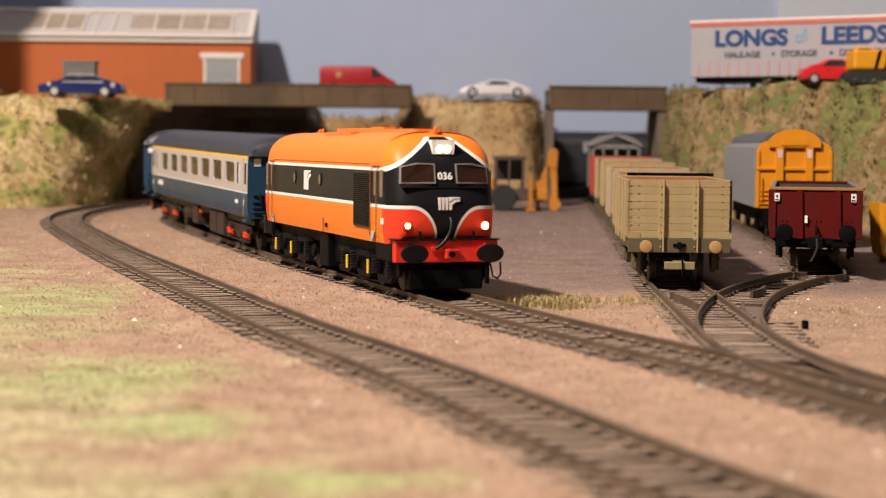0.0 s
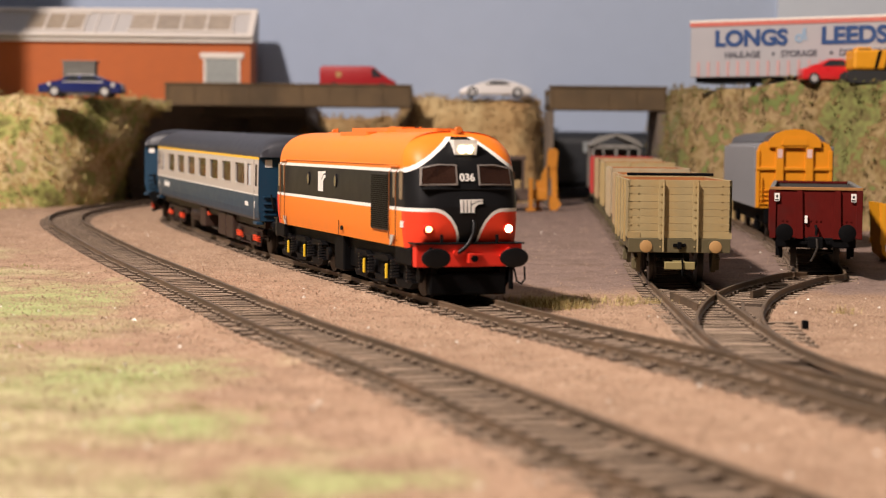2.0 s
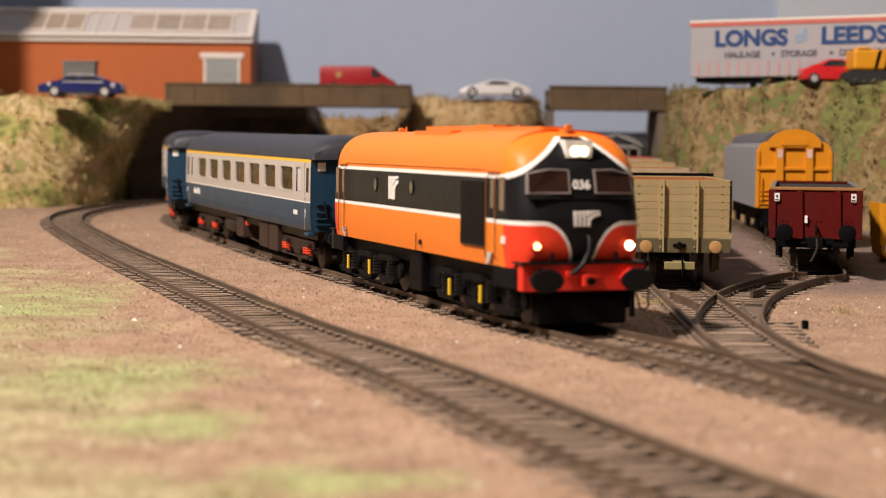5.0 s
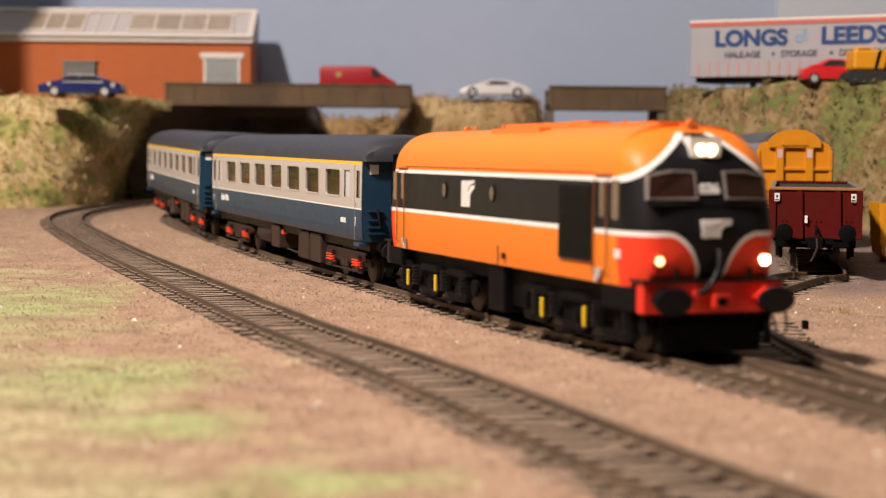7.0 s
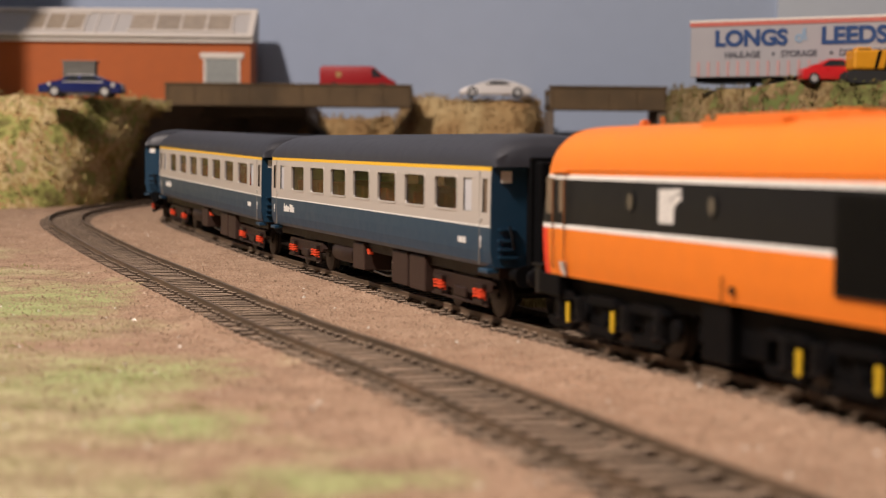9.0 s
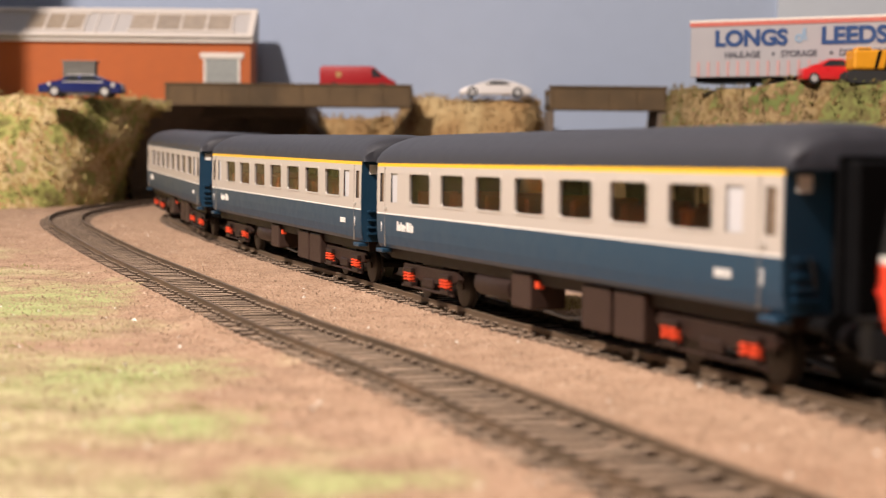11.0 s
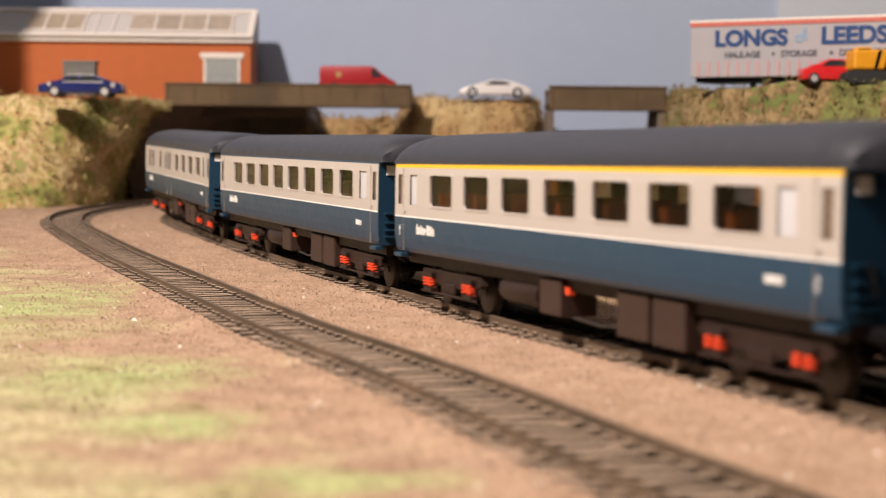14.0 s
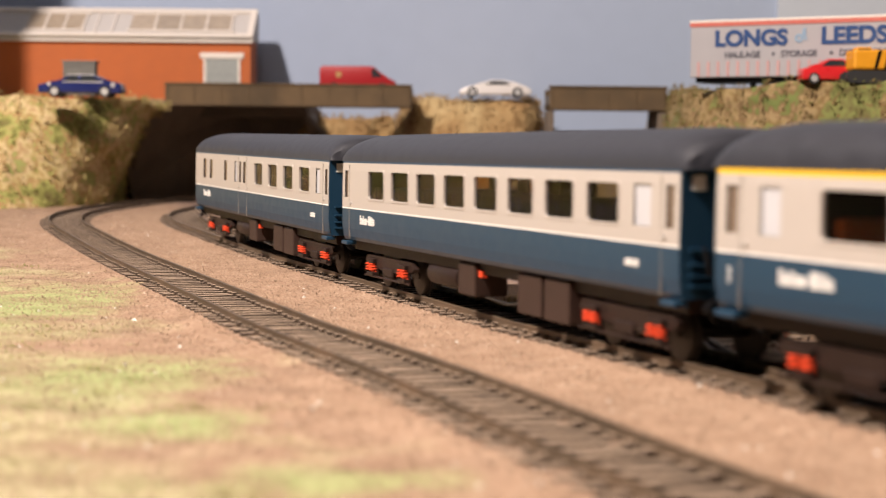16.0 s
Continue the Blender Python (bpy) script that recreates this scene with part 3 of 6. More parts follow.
ground_sheet()
tagged(part("backdrop", bx(-2400, 1562, -60, 2400, 1582, 700), BACK_BLUE), "plain pale grey-blue painted sky board behind the layout", "backdrop", kind="structure")
tagged(part("backdrop_panel", bx(302, 1557, -6, 2400, 1561.9, 700), BACK_PALE), "paler sky panel fixed over the backdrop", "backdrop", kind="structure")
tagged(part("baseboard", bx(-2400, 60, -40, 2400, 1562, -6.5), ROOM_WALL), "timber baseboard under the scenery", "baseboard", kind="structure")
tagged(part("floor", bx(-2600, -2200, -1020, 2600, 1900, -1000), DARK_GREY), "dark floor of the room", "floor", kind="structure")
tagged(part("ceiling", bx(-2600, -2200, 2200, 2600, 1900, 2220), ROOM_WALL), "plain pale ceiling of the room", "ceiling", kind="structure")
tagged(part("wall_north", bx(-2600, 1900, -1000, 2600, 1920, 2200), ROOM_WALL), "plain pale room wall", "wall", kind="structure")
tagged(part("wall_south", bx(-2600, -2220, -1000, 2600, -2200, 2200), ROOM_WALL), "plain pale room wall", "wall", kind="structure")
tagged(part("wall_west", bx(-2620, -2200, -1000, -2600, 1900, 2200), ROOM_WALL), "plain pale room wall", "wall", kind="structure")
tagged(part("wall_east", bx(2600, -2200, -1000, 2620, 1900, 2200), ROOM_WALL), "plain pale room wall", "wall", kind="structure")


# ---- banks of scatter foliage ----


def bank(name, foot, crest, back, label, material=FOLIAGE, seed=1, top_z=86.0, steps=26, lump=3.4, clumps=1500, clump_r=(1.5, 4.5)):
    """A lumpy slope from a foot line up to a crest line, and a flat top back to a third line, with tufts on it."""
    rnd = random.Random(seed)
    n = 70
    F, C, B = spline(foot, 2), spline(crest, 2), spline(back, 2)
    pick = lambda L, t: L[min(len(L) - 1, int(t * (len(L) - 1)))]
    bm = bmesh.new()
    rows = []
    for i in range(n + 1):
        t = i / n
        f, c, b = pick(F, t), pick(C, t), pick(B, t)
        row = []
        for j in range(steps + 1):
            u = j / steps
            if u < 0.72:
                k = u / 0.72
                p = f + (c - f) * k
                z = -5 + (top_z + 5) * (math.sin(k * math.pi / 2) ** 0.9)
            else:
                k = (u - 0.72) / 0.28
                p = c + (b - c) * k
                z = top_z
            q = Vector((p.x, min(p.y, 1556.0), z))
            w = min(1.0, u * 6) * (1.0 if u < 0.74 else 0.35)
            q += noise.noise_vector(q / 26.0 + Vector((seed, 0, 0))) * lump * 1.6 * w + noise.noise_vector(q / 9.0) * lump * 0.6 * w
            row.append(bm.verts.new(q))
        rows.append(row)
    for a, b in zip(rows[:-1], rows[1:]):
        for k in range(steps):
            bm.faces.new((a[k], a[k + 1], b[k + 1], b[k]))
    pts = [v.co.copy() for r in rows for v in r[:int(steps * 0.82)]]
    th = thing(name, (0, 0, 0), label, "embankment", kind="structure")
    part("slope", bm, material, th, smooth=True)
    verts, faces = [], []
    for _ in range(clumps):
        c = pts[rnd.randrange(len(pts))] + Vector([rnd.uniform(-4, 4) for _ in range(3)])
        r = rnd.uniform(*clump_r)
        for _ in range(7):
            d = Vector([rnd.gauss(0, 1) for _ in range(3)]).normalized()
            a = d.orthogonal().normalized() * r * 0.5
            b2 = d.cross(a).normalized() * r * 0.45
            o = c + d * r * 0.5
            k = len(verts)
            verts += [(o - a) * MM, (o + b2) * MM, (o + a + d * r * 0.5) * MM, (o - b2 + d * r * 0.3) * MM]
            faces.append((k, k + 1, k + 2, k + 3))
    me = bpy.data.meshes.new("foliage_clumps")
    me.from_pydata(verts, [], faces)
    me.materials.append(material)
    ob = new("foliage_clumps", me)
    ob.parent = th
    tagged(ob, kind="stuff")
    return th


bank("bank_west", [(-900, 1120), (-480, 1140), (-345, 1158), (-286, 1205), (-262, 1280), (-257, 1360)], [(-900, 1230), (-480, 1255), (-330, 1268), (-264, 1300), (-232, 1350), (-226, 1390)], [(-900, 1590), (-480, 1590), (-400, 1590), (-340, 1570), (-310, 1520), (-280, 1460)], "steep embankment of mottled olive and straw scatter foliage", seed=2, top_z=78, lump=4.2, clumps=9000, clump_r=(0.5, 1.5))
bank("mound", [(-52, 1590), (-48, 1480), (-22, 1425), (50, 1410), (80, 1425), (88, 1500), (88, 1590)], [(-30, 1590), (-28, 1520), (-14, 1460), (40, 1450), (70, 1460), (78, 1520), (78, 1590)], [(20, 1590), (20, 1570), (22, 1550), (35, 1540), (45, 1550), (50, 1570), (50, 1590)], "rounded tan mound between the two bridges", DRY_FOLIAGE, seed=5, top_z=86, lump=4.0, clumps=5000, clump_r=(0.5, 1.5))
bank("bank_behind", [(-150, 1590), (-140, 1540), (-100, 1525), (-60, 1535), (-42, 1560), (-36, 1590)], [(-140, 1592), (-130, 1565), (-100, 1550), (-75, 1556), (-60, 1570), (-52, 1592)], [(-130, 1596), (-120, 1594), (-100, 1592), (-85, 1592), (-75, 1594), (-66, 1596)], "low tan bank behind the wide bridge", DRY_FOLIAGE, seed=8, top_z=72, clumps=700, clump_r=(0.7, 2.2))
bank("bank_east", [(182, 1590), (176, 1450), (162, 1260), (157, 1130), (212, 1046), (244, 992), (290, 962), (480, 950), (900, 940)], [(196, 1590), (188, 1450), (172, 1265), (168, 1135), (220, 1058), (254, 1008), (296, 984), (490, 978), (900, 970)], [(300, 1556), (330, 1556), (340, 1500), (360, 1500), (420, 1500), (520, 1500), (640, 1500), (800, 1556), (900, 1556)], "long embankment of brown and olive scatter foliage behind the sidings", EAST_FOLIAGE, seed=11, top_z=87, lump=5.0, clumps=9000, clump_r=(0.5, 1.5))
# Out-of-view board, added only to cast shade on the factory's left end.
tagged(part("wall_wing", bx(-800, 1300, -6, -404, 1306, 520), BACK_BLUE), "unseen plain board added to shade the left end of the factory", "board", kind="structure")

# ---- tracks ----
track("track_main", MAIN, "weathered brown track the train runs on")
track("track_near", NEAR, "weathered brown empty track, part buried in grit")

# ---- the train ----


def body_profile(hw, z0, ze, zt, n=12, tumble=0.9, p=0.72, q=0.85):
    """Outline (y, z) of a vehicle body: up one side, over the roof, down the other."""
    side = [(hw - tumble, z0), (hw - 0.3, z0 + 4), (hw, z0 + 9), (hw, (z0 + ze) / 2 + 5), (hw - 0.3, ze)]
    arc = []
    for k in range(1, 2 * n):
        a = math.pi * k / (2 * n)
        c, s = math.cos(a), math.sin(a)
        arc.append((-(hw - 0.3) * (abs(c) ** p) * (1 if c > 0 else -1), ze + (zt - ze) * (abs(s) ** q)))
    return [(-y, z) for y, z in side] + arc + side[::-1]


def loco_shell():
    """Body with rounded cab ends: a tube along the profile, closed by domed caps."""
    prof = body_profile(18.4, 15.7, 40.0, 51.9, p=0.70, q=0.76)
    dense = []
    for a, b in zip(prof[:-1], prof[1:]):
        k = max(1, int(math.dist(a, b) / 1.6))
        dense += [(a[0] + (b[0] - a[0]) * j / k, a[1] + (b[1] - a[1]) * j / k) for j in range(k)]
    dense.append(prof[-1])
    c = (0.0, 29.0)
    rad = [1.0, 0.985, 0.96, 0.92, 0.86, 0.78, 0.66, 0.5, 0.34, 0.18, 0.05]

    def face_x(y, z, r):
        rake = max(0.0, z - 28.5) * 0.26 + max(0.0, z - 40.0) ** 2 * 0.02
        return -(6.5 * r ** 9 + 1.6 * (abs(y) / 18.4) ** 2 + rake)

    bm = bmesh.new()
    rings = []
    for r in rad[::-1]:
        rings.append([bm.verts.new((face_x(c[0] + (y - c[0]) * r, c[1] + (z - c[1]) * r, r), c[0] + (y - c[0]) * r, c[1] + (z - c[1]) * r)) for y, z in dense])
    for x in np.linspace(-14, -170, 40):
        rings.append([bm.verts.new((float(x), y, z)) for y, z in dense])
    for r in rad:
        rings.append([bm.verts.new((-184.0 - face_x(c[0] + (y - c[0]) * r, c[1] + (z - c[1]) * r, r), c[0] + (y - c[0]) * r, c[1] + (z - c[1]) * r)) for y, z in dense])
    for a, b in zip(rings[:-1], rings[1:]):
        for k in range(len(dense) - 1):
            bm.faces.new((a[k], a[k + 1], b[k + 1], b[k]))
        bm.faces.new((a[-1], a[0], b[0], b[-1]))
    bm.faces.new(rings[0])
    bm.faces.new(rings[-1][::-1])
    return bm


def wheelset(parent, x, r, name="wheelset"):
    bm = bmesh.new()
    for y in (-8.4, 8.4):
        cyl(bm, (x, y, r), r, 2.2, "y", 24, bevel=0.2)
        cyl(bm, (x, y * 0.9, r), r + 0.9, 0.6, "y", 24)
    cyl(bm, (x, 0, r), 1.0, 20, "y", 8)
    return part(name, bm, STEEL, parent, smooth=True)


def locomotive():
    th = thing("diesel_locomotive", (0, 0, 0), "model diesel locomotive in orange and black with white lining, lamps lit", "locomotive")
    body = part("body", loco_shell(), LIVERY, th, smooth=True)
    for sx in (1, -1):
        cx = 0 if sx == 1 else -184
        X = lambda v: cx + sx * v
        bm = bx(X(-3.5), -17.2, 10.3, X(0.3), 17.2, 17.3, bevel=0.3)
        beam = part("buffer_beam", bm, RED if sx == 1 else BLACK, th, "red buffer beam" if sx == 1 else "black rear buffer beam")
        part("footplate", bx(X(-6), -17.8, 17.3, X(0.9), 17.8, 17.75), BLACK, beam)
        for y in (-12.6, 12.6):
            b = part("buffer", cyl(cyl(bmesh.new(), (X(2.0), y, 13.5), 2.3, 4.0, "x", 16), (X(0.6), y, 13.5), 3.0, 1.0, "x", 4), RED if y > 0 and sx == 1 else BLACK, th)
            hb = bmesh.new()
            cyl(hb, (X(5.6), 0, 0), 1.0, 0.9, "x", 36, bevel=0.25)
            bmesh.ops.scale(hb, vec=(1, 4.6, 3.0), verts=hb.verts)
            bmesh.ops.translate(hb, vec=(0, y, 13.4), verts=hb.verts)
            cyl(hb, (X(4.6), y, 13.4), 1.3, 2.4, "x", 12)
            part("buffer_head", hb, BLACK, b, "oval black buffer head", smooth=True)
        part("snowplough", box(box(bmesh.new(), X(-5), -12.5, 1.6, X(-0.5), 12.5, 8.2, bevel=0.6), X(-8), -9, 7.5, X(-3), 9, 10.6), BLACK_MATT, th)
        for y in (-11.3, 11.3):
            part("guard_iron", bx(X(-2.5), y - 1.0, 3, X(-0.8), y + 1.0, 10.5, bevel=0.2), BLACK_MATT, th)
        part("coupling_hook", box(box(bmesh.new(), X(0), -1.1, 11.5, X(2.6), 1.1, 14.6, bevel=0.3), X(0), -3.8, 13.8, X(1.3), 3.8, 14.4, bevel=0.1), RED, th)
        part("coupling_pin", cyl(bmesh.new(), (X(3.0), 0.6, 13.0), 1.0, 1.6, "x", 10), BLACK_MATT, th)
        part("lamp_iron", bx(X(-0.4), -9.4, 17.7, X(0.3), -8.6, 20.2), BLACK, th)
        part("lamp_iron", bx(X(-0.4), 8.6, 17.7, X(0.3), 9.4, 20.2), BLACK, th)
        part("brake_pipe", tube(bmesh.new(), [(X(-1.2), 1.2, 25), (X(0.2), 1.4, 23.5), (X(0.9), 1.0, 20.5), (X(1.0), -0.6, 17.5), (X(1.3), -2.6, 15.6), (X(1.0), -4.2, 14.6)], 0.62, 10), BLACK, th, "black rubber brake pipe", smooth=True)
        part("pipe_socket", cyl(bmesh.new(), (X(0.8), -4.6, 14.7), 0.9, 1.4, "x", 10), RED, th)
        part("air_hose", tube(bmesh.new(), [(X(0), 14.5, 10.5), (X(1.4), 14.6, 8.5), (X(1.8), 15.0, 5.8), (X(1.8), 16.6, 5.0), (X(1.5), 17.8, 6.4), (X(0.8), 17.9, 10.2)], 0.32, 8), BLACK, th, smooth=True)
        part("step_bracket", box(bmesh.new(), X(-0.8), 13.2, 3.2, X(0.4), 14.4, 10.4, bevel=0.1), BLACK_MATT, th)
        # lit headcode panel with two lamps
        o = [(-3.9, 49.2), (3.9, 49.2), (3.5, 44.6), (-3.5, 44.6)]
        hp = part("headcode_panel", prism(bmesh.new(), o, X(-9.0), X(-4.3), plane="yz"), WHITE, th, "white headcode panel")
        for y in (-1.25, 1.25):
            part("headlamp", cyl(bmesh.new(), (X(-4.25), y, 46.3), 1.05, 0.5, "x", 16), LED_GLOW if sx == 1 else FROSTED, hp)
        for y in (-13.0, 13.0):
            part("marker_lamp_bezel", cyl(bmesh.new(), (X(-1.3), y, 21.9), 1.6, 1.6, "x", 20, bevel=0.2), RED, th)
            part("marker_lamp", cyl(bmesh.new(), (X(-0.45), y, 21.9), 1.0 if y < 0 else 1.15, 0.4, "x", 20), (LED_GLOW if y > 0 else LAMP_WARM) if sx == 1 else FROSTED, th, "lit marker lamp" if sx == 1 else "")
        for y in (-1, 1):
            # cab windows with bright frames
            o = [(y * 3.5, 35.3), (y * 15.0, 35.1), (y * 14.6, 40.6), (y * 9.0, 41.8), (y * 3.5, 41.6)]
            if sx == 1:
                fr = bmesh.new()
                m0 = Vector((sum(a for a, b in o) / 5, sum(b for a, b in o) / 5))
                inner = [(m0.x + (a - m0.x) * 0.93, m0.y + (b - m0.y) * 0.87) for a, b in o]

                def fx(a, b, lift):
                    return -(max(0.0, b - 28.5) * 0.26 + 1.6 * (abs(a) / 18.4) ** 2 + 6.5 * (abs(a) / 18.4) ** 9) + lift
                A = [fr.verts.new((fx(a, b, 0.75), a, b)) for a, b in o]
                A2 = [fr.verts.new((fx(a, b, -0.6), a, b)) for a, b in o]
                B = [fr.verts.new((fx(a, b, 0.75), a, b)) for a, b in inner]
                B2 = [fr.verts.new((fx(a, b, -0.6), a, b)) for a, b in inner]
                for k in range(5):
                    j = (k + 1) % 5
                    fr.faces.new((A[k], A[j], B[j], B[k])); fr.faces.new((A[k], A2[k], A2[j], A[j])); fr.faces.new((B[k], B[j], B2[j], B2[k]))
                w = part("cab_window", fr, WINDOW_RIM, th)
                pb = bmesh.new()
                pb.faces.new([pb.verts.new((fx(a, b, 0.6), a, b)) for a, b in inner])
                part("pane", pb, CAB_GLASS, w)
        # side cab windows, doors and handrails
        for y in (-18.45, 18.45):
            s = 1 if y > 0 else -1
            part("cab_side_window", prism(bmesh.new(), rounded(X(-13.6) if sx == 1 else X(-10.2), X(-10.2) if sx == 1 else X(-13.6), 30.6, 39.4, 0.5), y - s * 0.3, y + s * 0.12), FROSTED_DARK, th)
            part("door_window", prism(bmesh.new(), rounded(min(X(-20.2), X(-17.9)), max(X(-20.2), X(-17.9)), 31.0, 38.8, 0.5), y - s * 0.3, y + s * 0.1), FROSTED_DARK, th)
            for hx in (-22.3, -15.4):
                part("handrail", tube(bmesh.new(), [(X(hx), y, 17.6), (X(hx), y + s * 0.6, 18.2), (X(hx), y + s * 0.6, 39.0), (X(hx), y, 39.6)], 0.2, 6), BROWN_RAIL, th)
            part("door_top", bx(X(-23.4), y - s * 0.2, 40.6, X(-14.2), y + s * 0.35, 41.1, bevel=0.1), ORANGE, th)
            part("step_panel", prism(bmesh.new(), [(X(-22.4), 19.2), (X(-18.6), 19.2), (X(-19.6), 17.4), (X(-21.6), 15.9), (X(-22.4), 15.9)], y - s * 0.2, y + s * 0.25), SILVER, th, "silver step panel")
    # louvre panel, portholes and emblem on both sides
    for y in (-18.4, 18.4):
        s = 1 if y > 0 else -1
        lv = part("louvre_panel", bx(-43.2, y - s * 0.3, 20.3, -24.2, y + s * 0.35, 38.4, bevel=0.12), BLACK, th, "black ribbed louvre panel")
        sm = mesh_of(bx(-8.8, -0.2, -0.18, 8.8, 0.2, 0.18), "slat", BLACK_MATT)
        for k in range(26):
            share("slat", sm, lv, pose(-33.7 * MM, (y + s * 0.45) * MM, (21.2 + k * 0.655) * MM))
        for px in (-126.0, -88.2):
            ring = bmesh.new()
            cyl(ring, (0, 0, 0), 1.0, 0.6, "y", 24)
            bmesh.ops.scale(ring, vec=(1.9, 1, 2.4), verts=ring.verts)
            bmesh.ops.translate(ring, vec=(px, y, 34.6), verts=ring.verts)
            ph = part("porthole", ring, BLACK, th, "round body-side window", smooth=True)
            pg = bmesh.new()
            cyl(pg, (0, 0, 0), 1.0, 0.7, "y", 24)
            bmesh.ops.scale(pg, vec=(1.35, 1, 1.85), verts=pg.verts)
            bmesh.ops.translate(pg, vec=(px, y, 34.6), verts=pg.verts)
            part("pane", pg, PORT_GLASS, ph)
        lg = bmesh.new()
        for k in range(3):
            box(lg, -112.0 + k * 1.75, y, 30.4, -110.7 + k * 1.75, y + s * 0.12, 37.6)
        prism(lg, [(-106.8, 30.4), (-105.3, 30.4), (-105.2, 33.8), (-103.2, 35.2), (-101.8, 35.4), (-101.8, 36.5), (-104.0, 36.4), (-106.8, 34.6)], y, y + s * 0.12)
        prism(lg, [(-106.8, 35.2), (-104.4, 36.8), (-101.8, 37.0), (-101.8, 37.8), (-106.8, 37.6)], y, y + s * 0.12)
        part("emblem", lg, WHITE, th, "white bar emblem")
        part("number_bars", box(box(bmesh.new(), -12.0, y, 22.0, -10.8, y + s * 0.2, 24.0), -10.3, y, 22.0, -9.0, y + s * 0.2, 24.0), WHITE, th)
        part("filler_cap", cyl(bmesh.new(), (-80, y, 18.5), 0.8, 0.6, "y", 12), BLACK, th)
        part("body_seam", bx(-84.2, y - s * 0.1, 15.9, -83.9, y + s * 0.06, 21.0), BLACK, th)
        part("roof_gutter", tube(bmesh.new(), [(-166, y * 0.985, 41.3), (-92, y * 0.985, 41.3), (-18, y * 0.985, 41.3)], 0.22, 6), ORANGE, th)
    # emblem and number on the front
    fb = bmesh.new()
    for k in range(3):
        box(fb, -0.6, -3.0 + k * 1.2, 26.9, 0.22, -2.2 + k * 1.2, 30.9)
    prism(fb, [(0.6, 26.9), (1.5, 26.9), (1.6, 28.5), (2.8, 29.5), (4.2, 29.7), (4.2, 30.3), (2.6, 30.2), (0.6, 29.1)], -0.6, 0.22, plane="yz")
    prism(fb, [(0.6, 29.5), (2.4, 30.5), (4.2, 30.5), (4.2, 31.0), (0.6, 31.0)], -0.6, 0.22, plane="yz")
    part("front_emblem", fb, WHITE, th, "white bar emblem")
    nm = text_mesh("fleet_number", "036", 3.3, 0.15, WHITE, th, pose(-1.85 * MM, -0.2 * MM, 36.6 * MM, 0, -14.5, 0) @ pose(0, 0, 0, 90, 0, 90), bold=0.08)
    tagged(nm, "white number 036")
    part("window_ledge", bx(-4.0, -14.5, 33.9, -1.15, 14.5, 34.2, bevel=0.1), BLACK, th)
    # roof fittings
    part("roof_hatch", prism(bmesh.new(), rounded(-112, -66, -6.0, 6.0, 1.5), 50.0, 53.3, plane="xy"), ORANGE_DARK, th)
    part("roof_hatch", prism(bmesh.new(), [(-66, -5.5), (-62, -2), (-62, 2), (-66, 5.5)], 50.0, 53.6, plane="xy"), ORANGE_DARK, th)
    part("roof_panel", prism(bmesh.new(), rounded(-62, -20, -5.0, 5.0, 1.5), 50.0, 52.8, plane="xy"), ORANGE_DARK, th)
    part("roof_vent", prism(bmesh.new(), rounded(-108, -74, -11.5, -7.5, 1.0), 47.5, 51.9, plane="xy"), ORANGE_DARK, th)
    for x in (-160, -14):
        bm = cyl(bmesh.new(), (x, 0, 51.2), 1.6, 1.8, "z", 14)
        cyl(bm, (x + 1.0, 0.6, 52.4), 1.0, 1.6, "x", 12)
        part("horn", bm, ORANGE_DARK, th, smooth=True)
    for x in (-142, -120, -60, -40):
        part("lifting_eye", cyl(bmesh.new(), (x, -3.0, 52.3), 0.4, 2.4, "z", 8), ORANGE_DARK, th)
    for x0, x1 in ((-150, -112), (-60, -18)):
        part("roof_rib", tube(bmesh.new(), [(x0, -9.2, 50.6), (x1, -9.2, 50.6)], 0.35, 6), ORANGE, th)
    # underframe
    part("chassis", bx(-180, -14.5, 11.5, -4, 14.5, 16.4), BLACK_MATT, th)
    part("side_skirt", bx(-20.5, -17.6, 10.6, -3.2, 17.6, 16.0, bevel=0.4), BLACK_MATT, th)
    part("side_skirt", bx(-181, -17.6, 10.6, -168, 17.6, 16.0, bevel=0.4), BLACK_MATT, th)
    part("fuel_tank", box(box(bmesh.new(), -96, -16.5, 3.2, -84, 16.5, 15.6, bevel=0.6), -84, -14.0, 5.0, -74, 14.0, 15.6, bevel=0.6), BLACK_MATT, th)
    part("battery_box", bx(-104, -13, 6, -96, 13, 15.6, bevel=0.4), BLACK_MATT, th)
    for c in (-40.0, -146.5):
        bg = part("bogie", bogie_frame(c), BLACK_MATT, th, "black three-axle bogie")
        for dx in (-24, 0, 24):
            wheelset(bg, c + dx, 6.4)
        for y in (-14.9, 14.9):
            for dx in (-17.2, 8.4):
                bm = bx(c + dx - 0.7, y * 1.13 - 0.35, 4.6, c + dx + 0.7, y * 1.13 + 0.35, 9.4, bevel=0.2)
                part("spring_plate", bm, SPRING_YELLOW, bg, "yellow spring plate")
            for dx in (-13.0, 12.6, 29.0, -24.0):
                bm = bmesh.new()
                coil(bm, (c + dx, y * 0.98, 4.6), 1.9, 6.2, 6, 0.42, 5)
                part("coil_spring", bm, BLACK, bg)
    return th


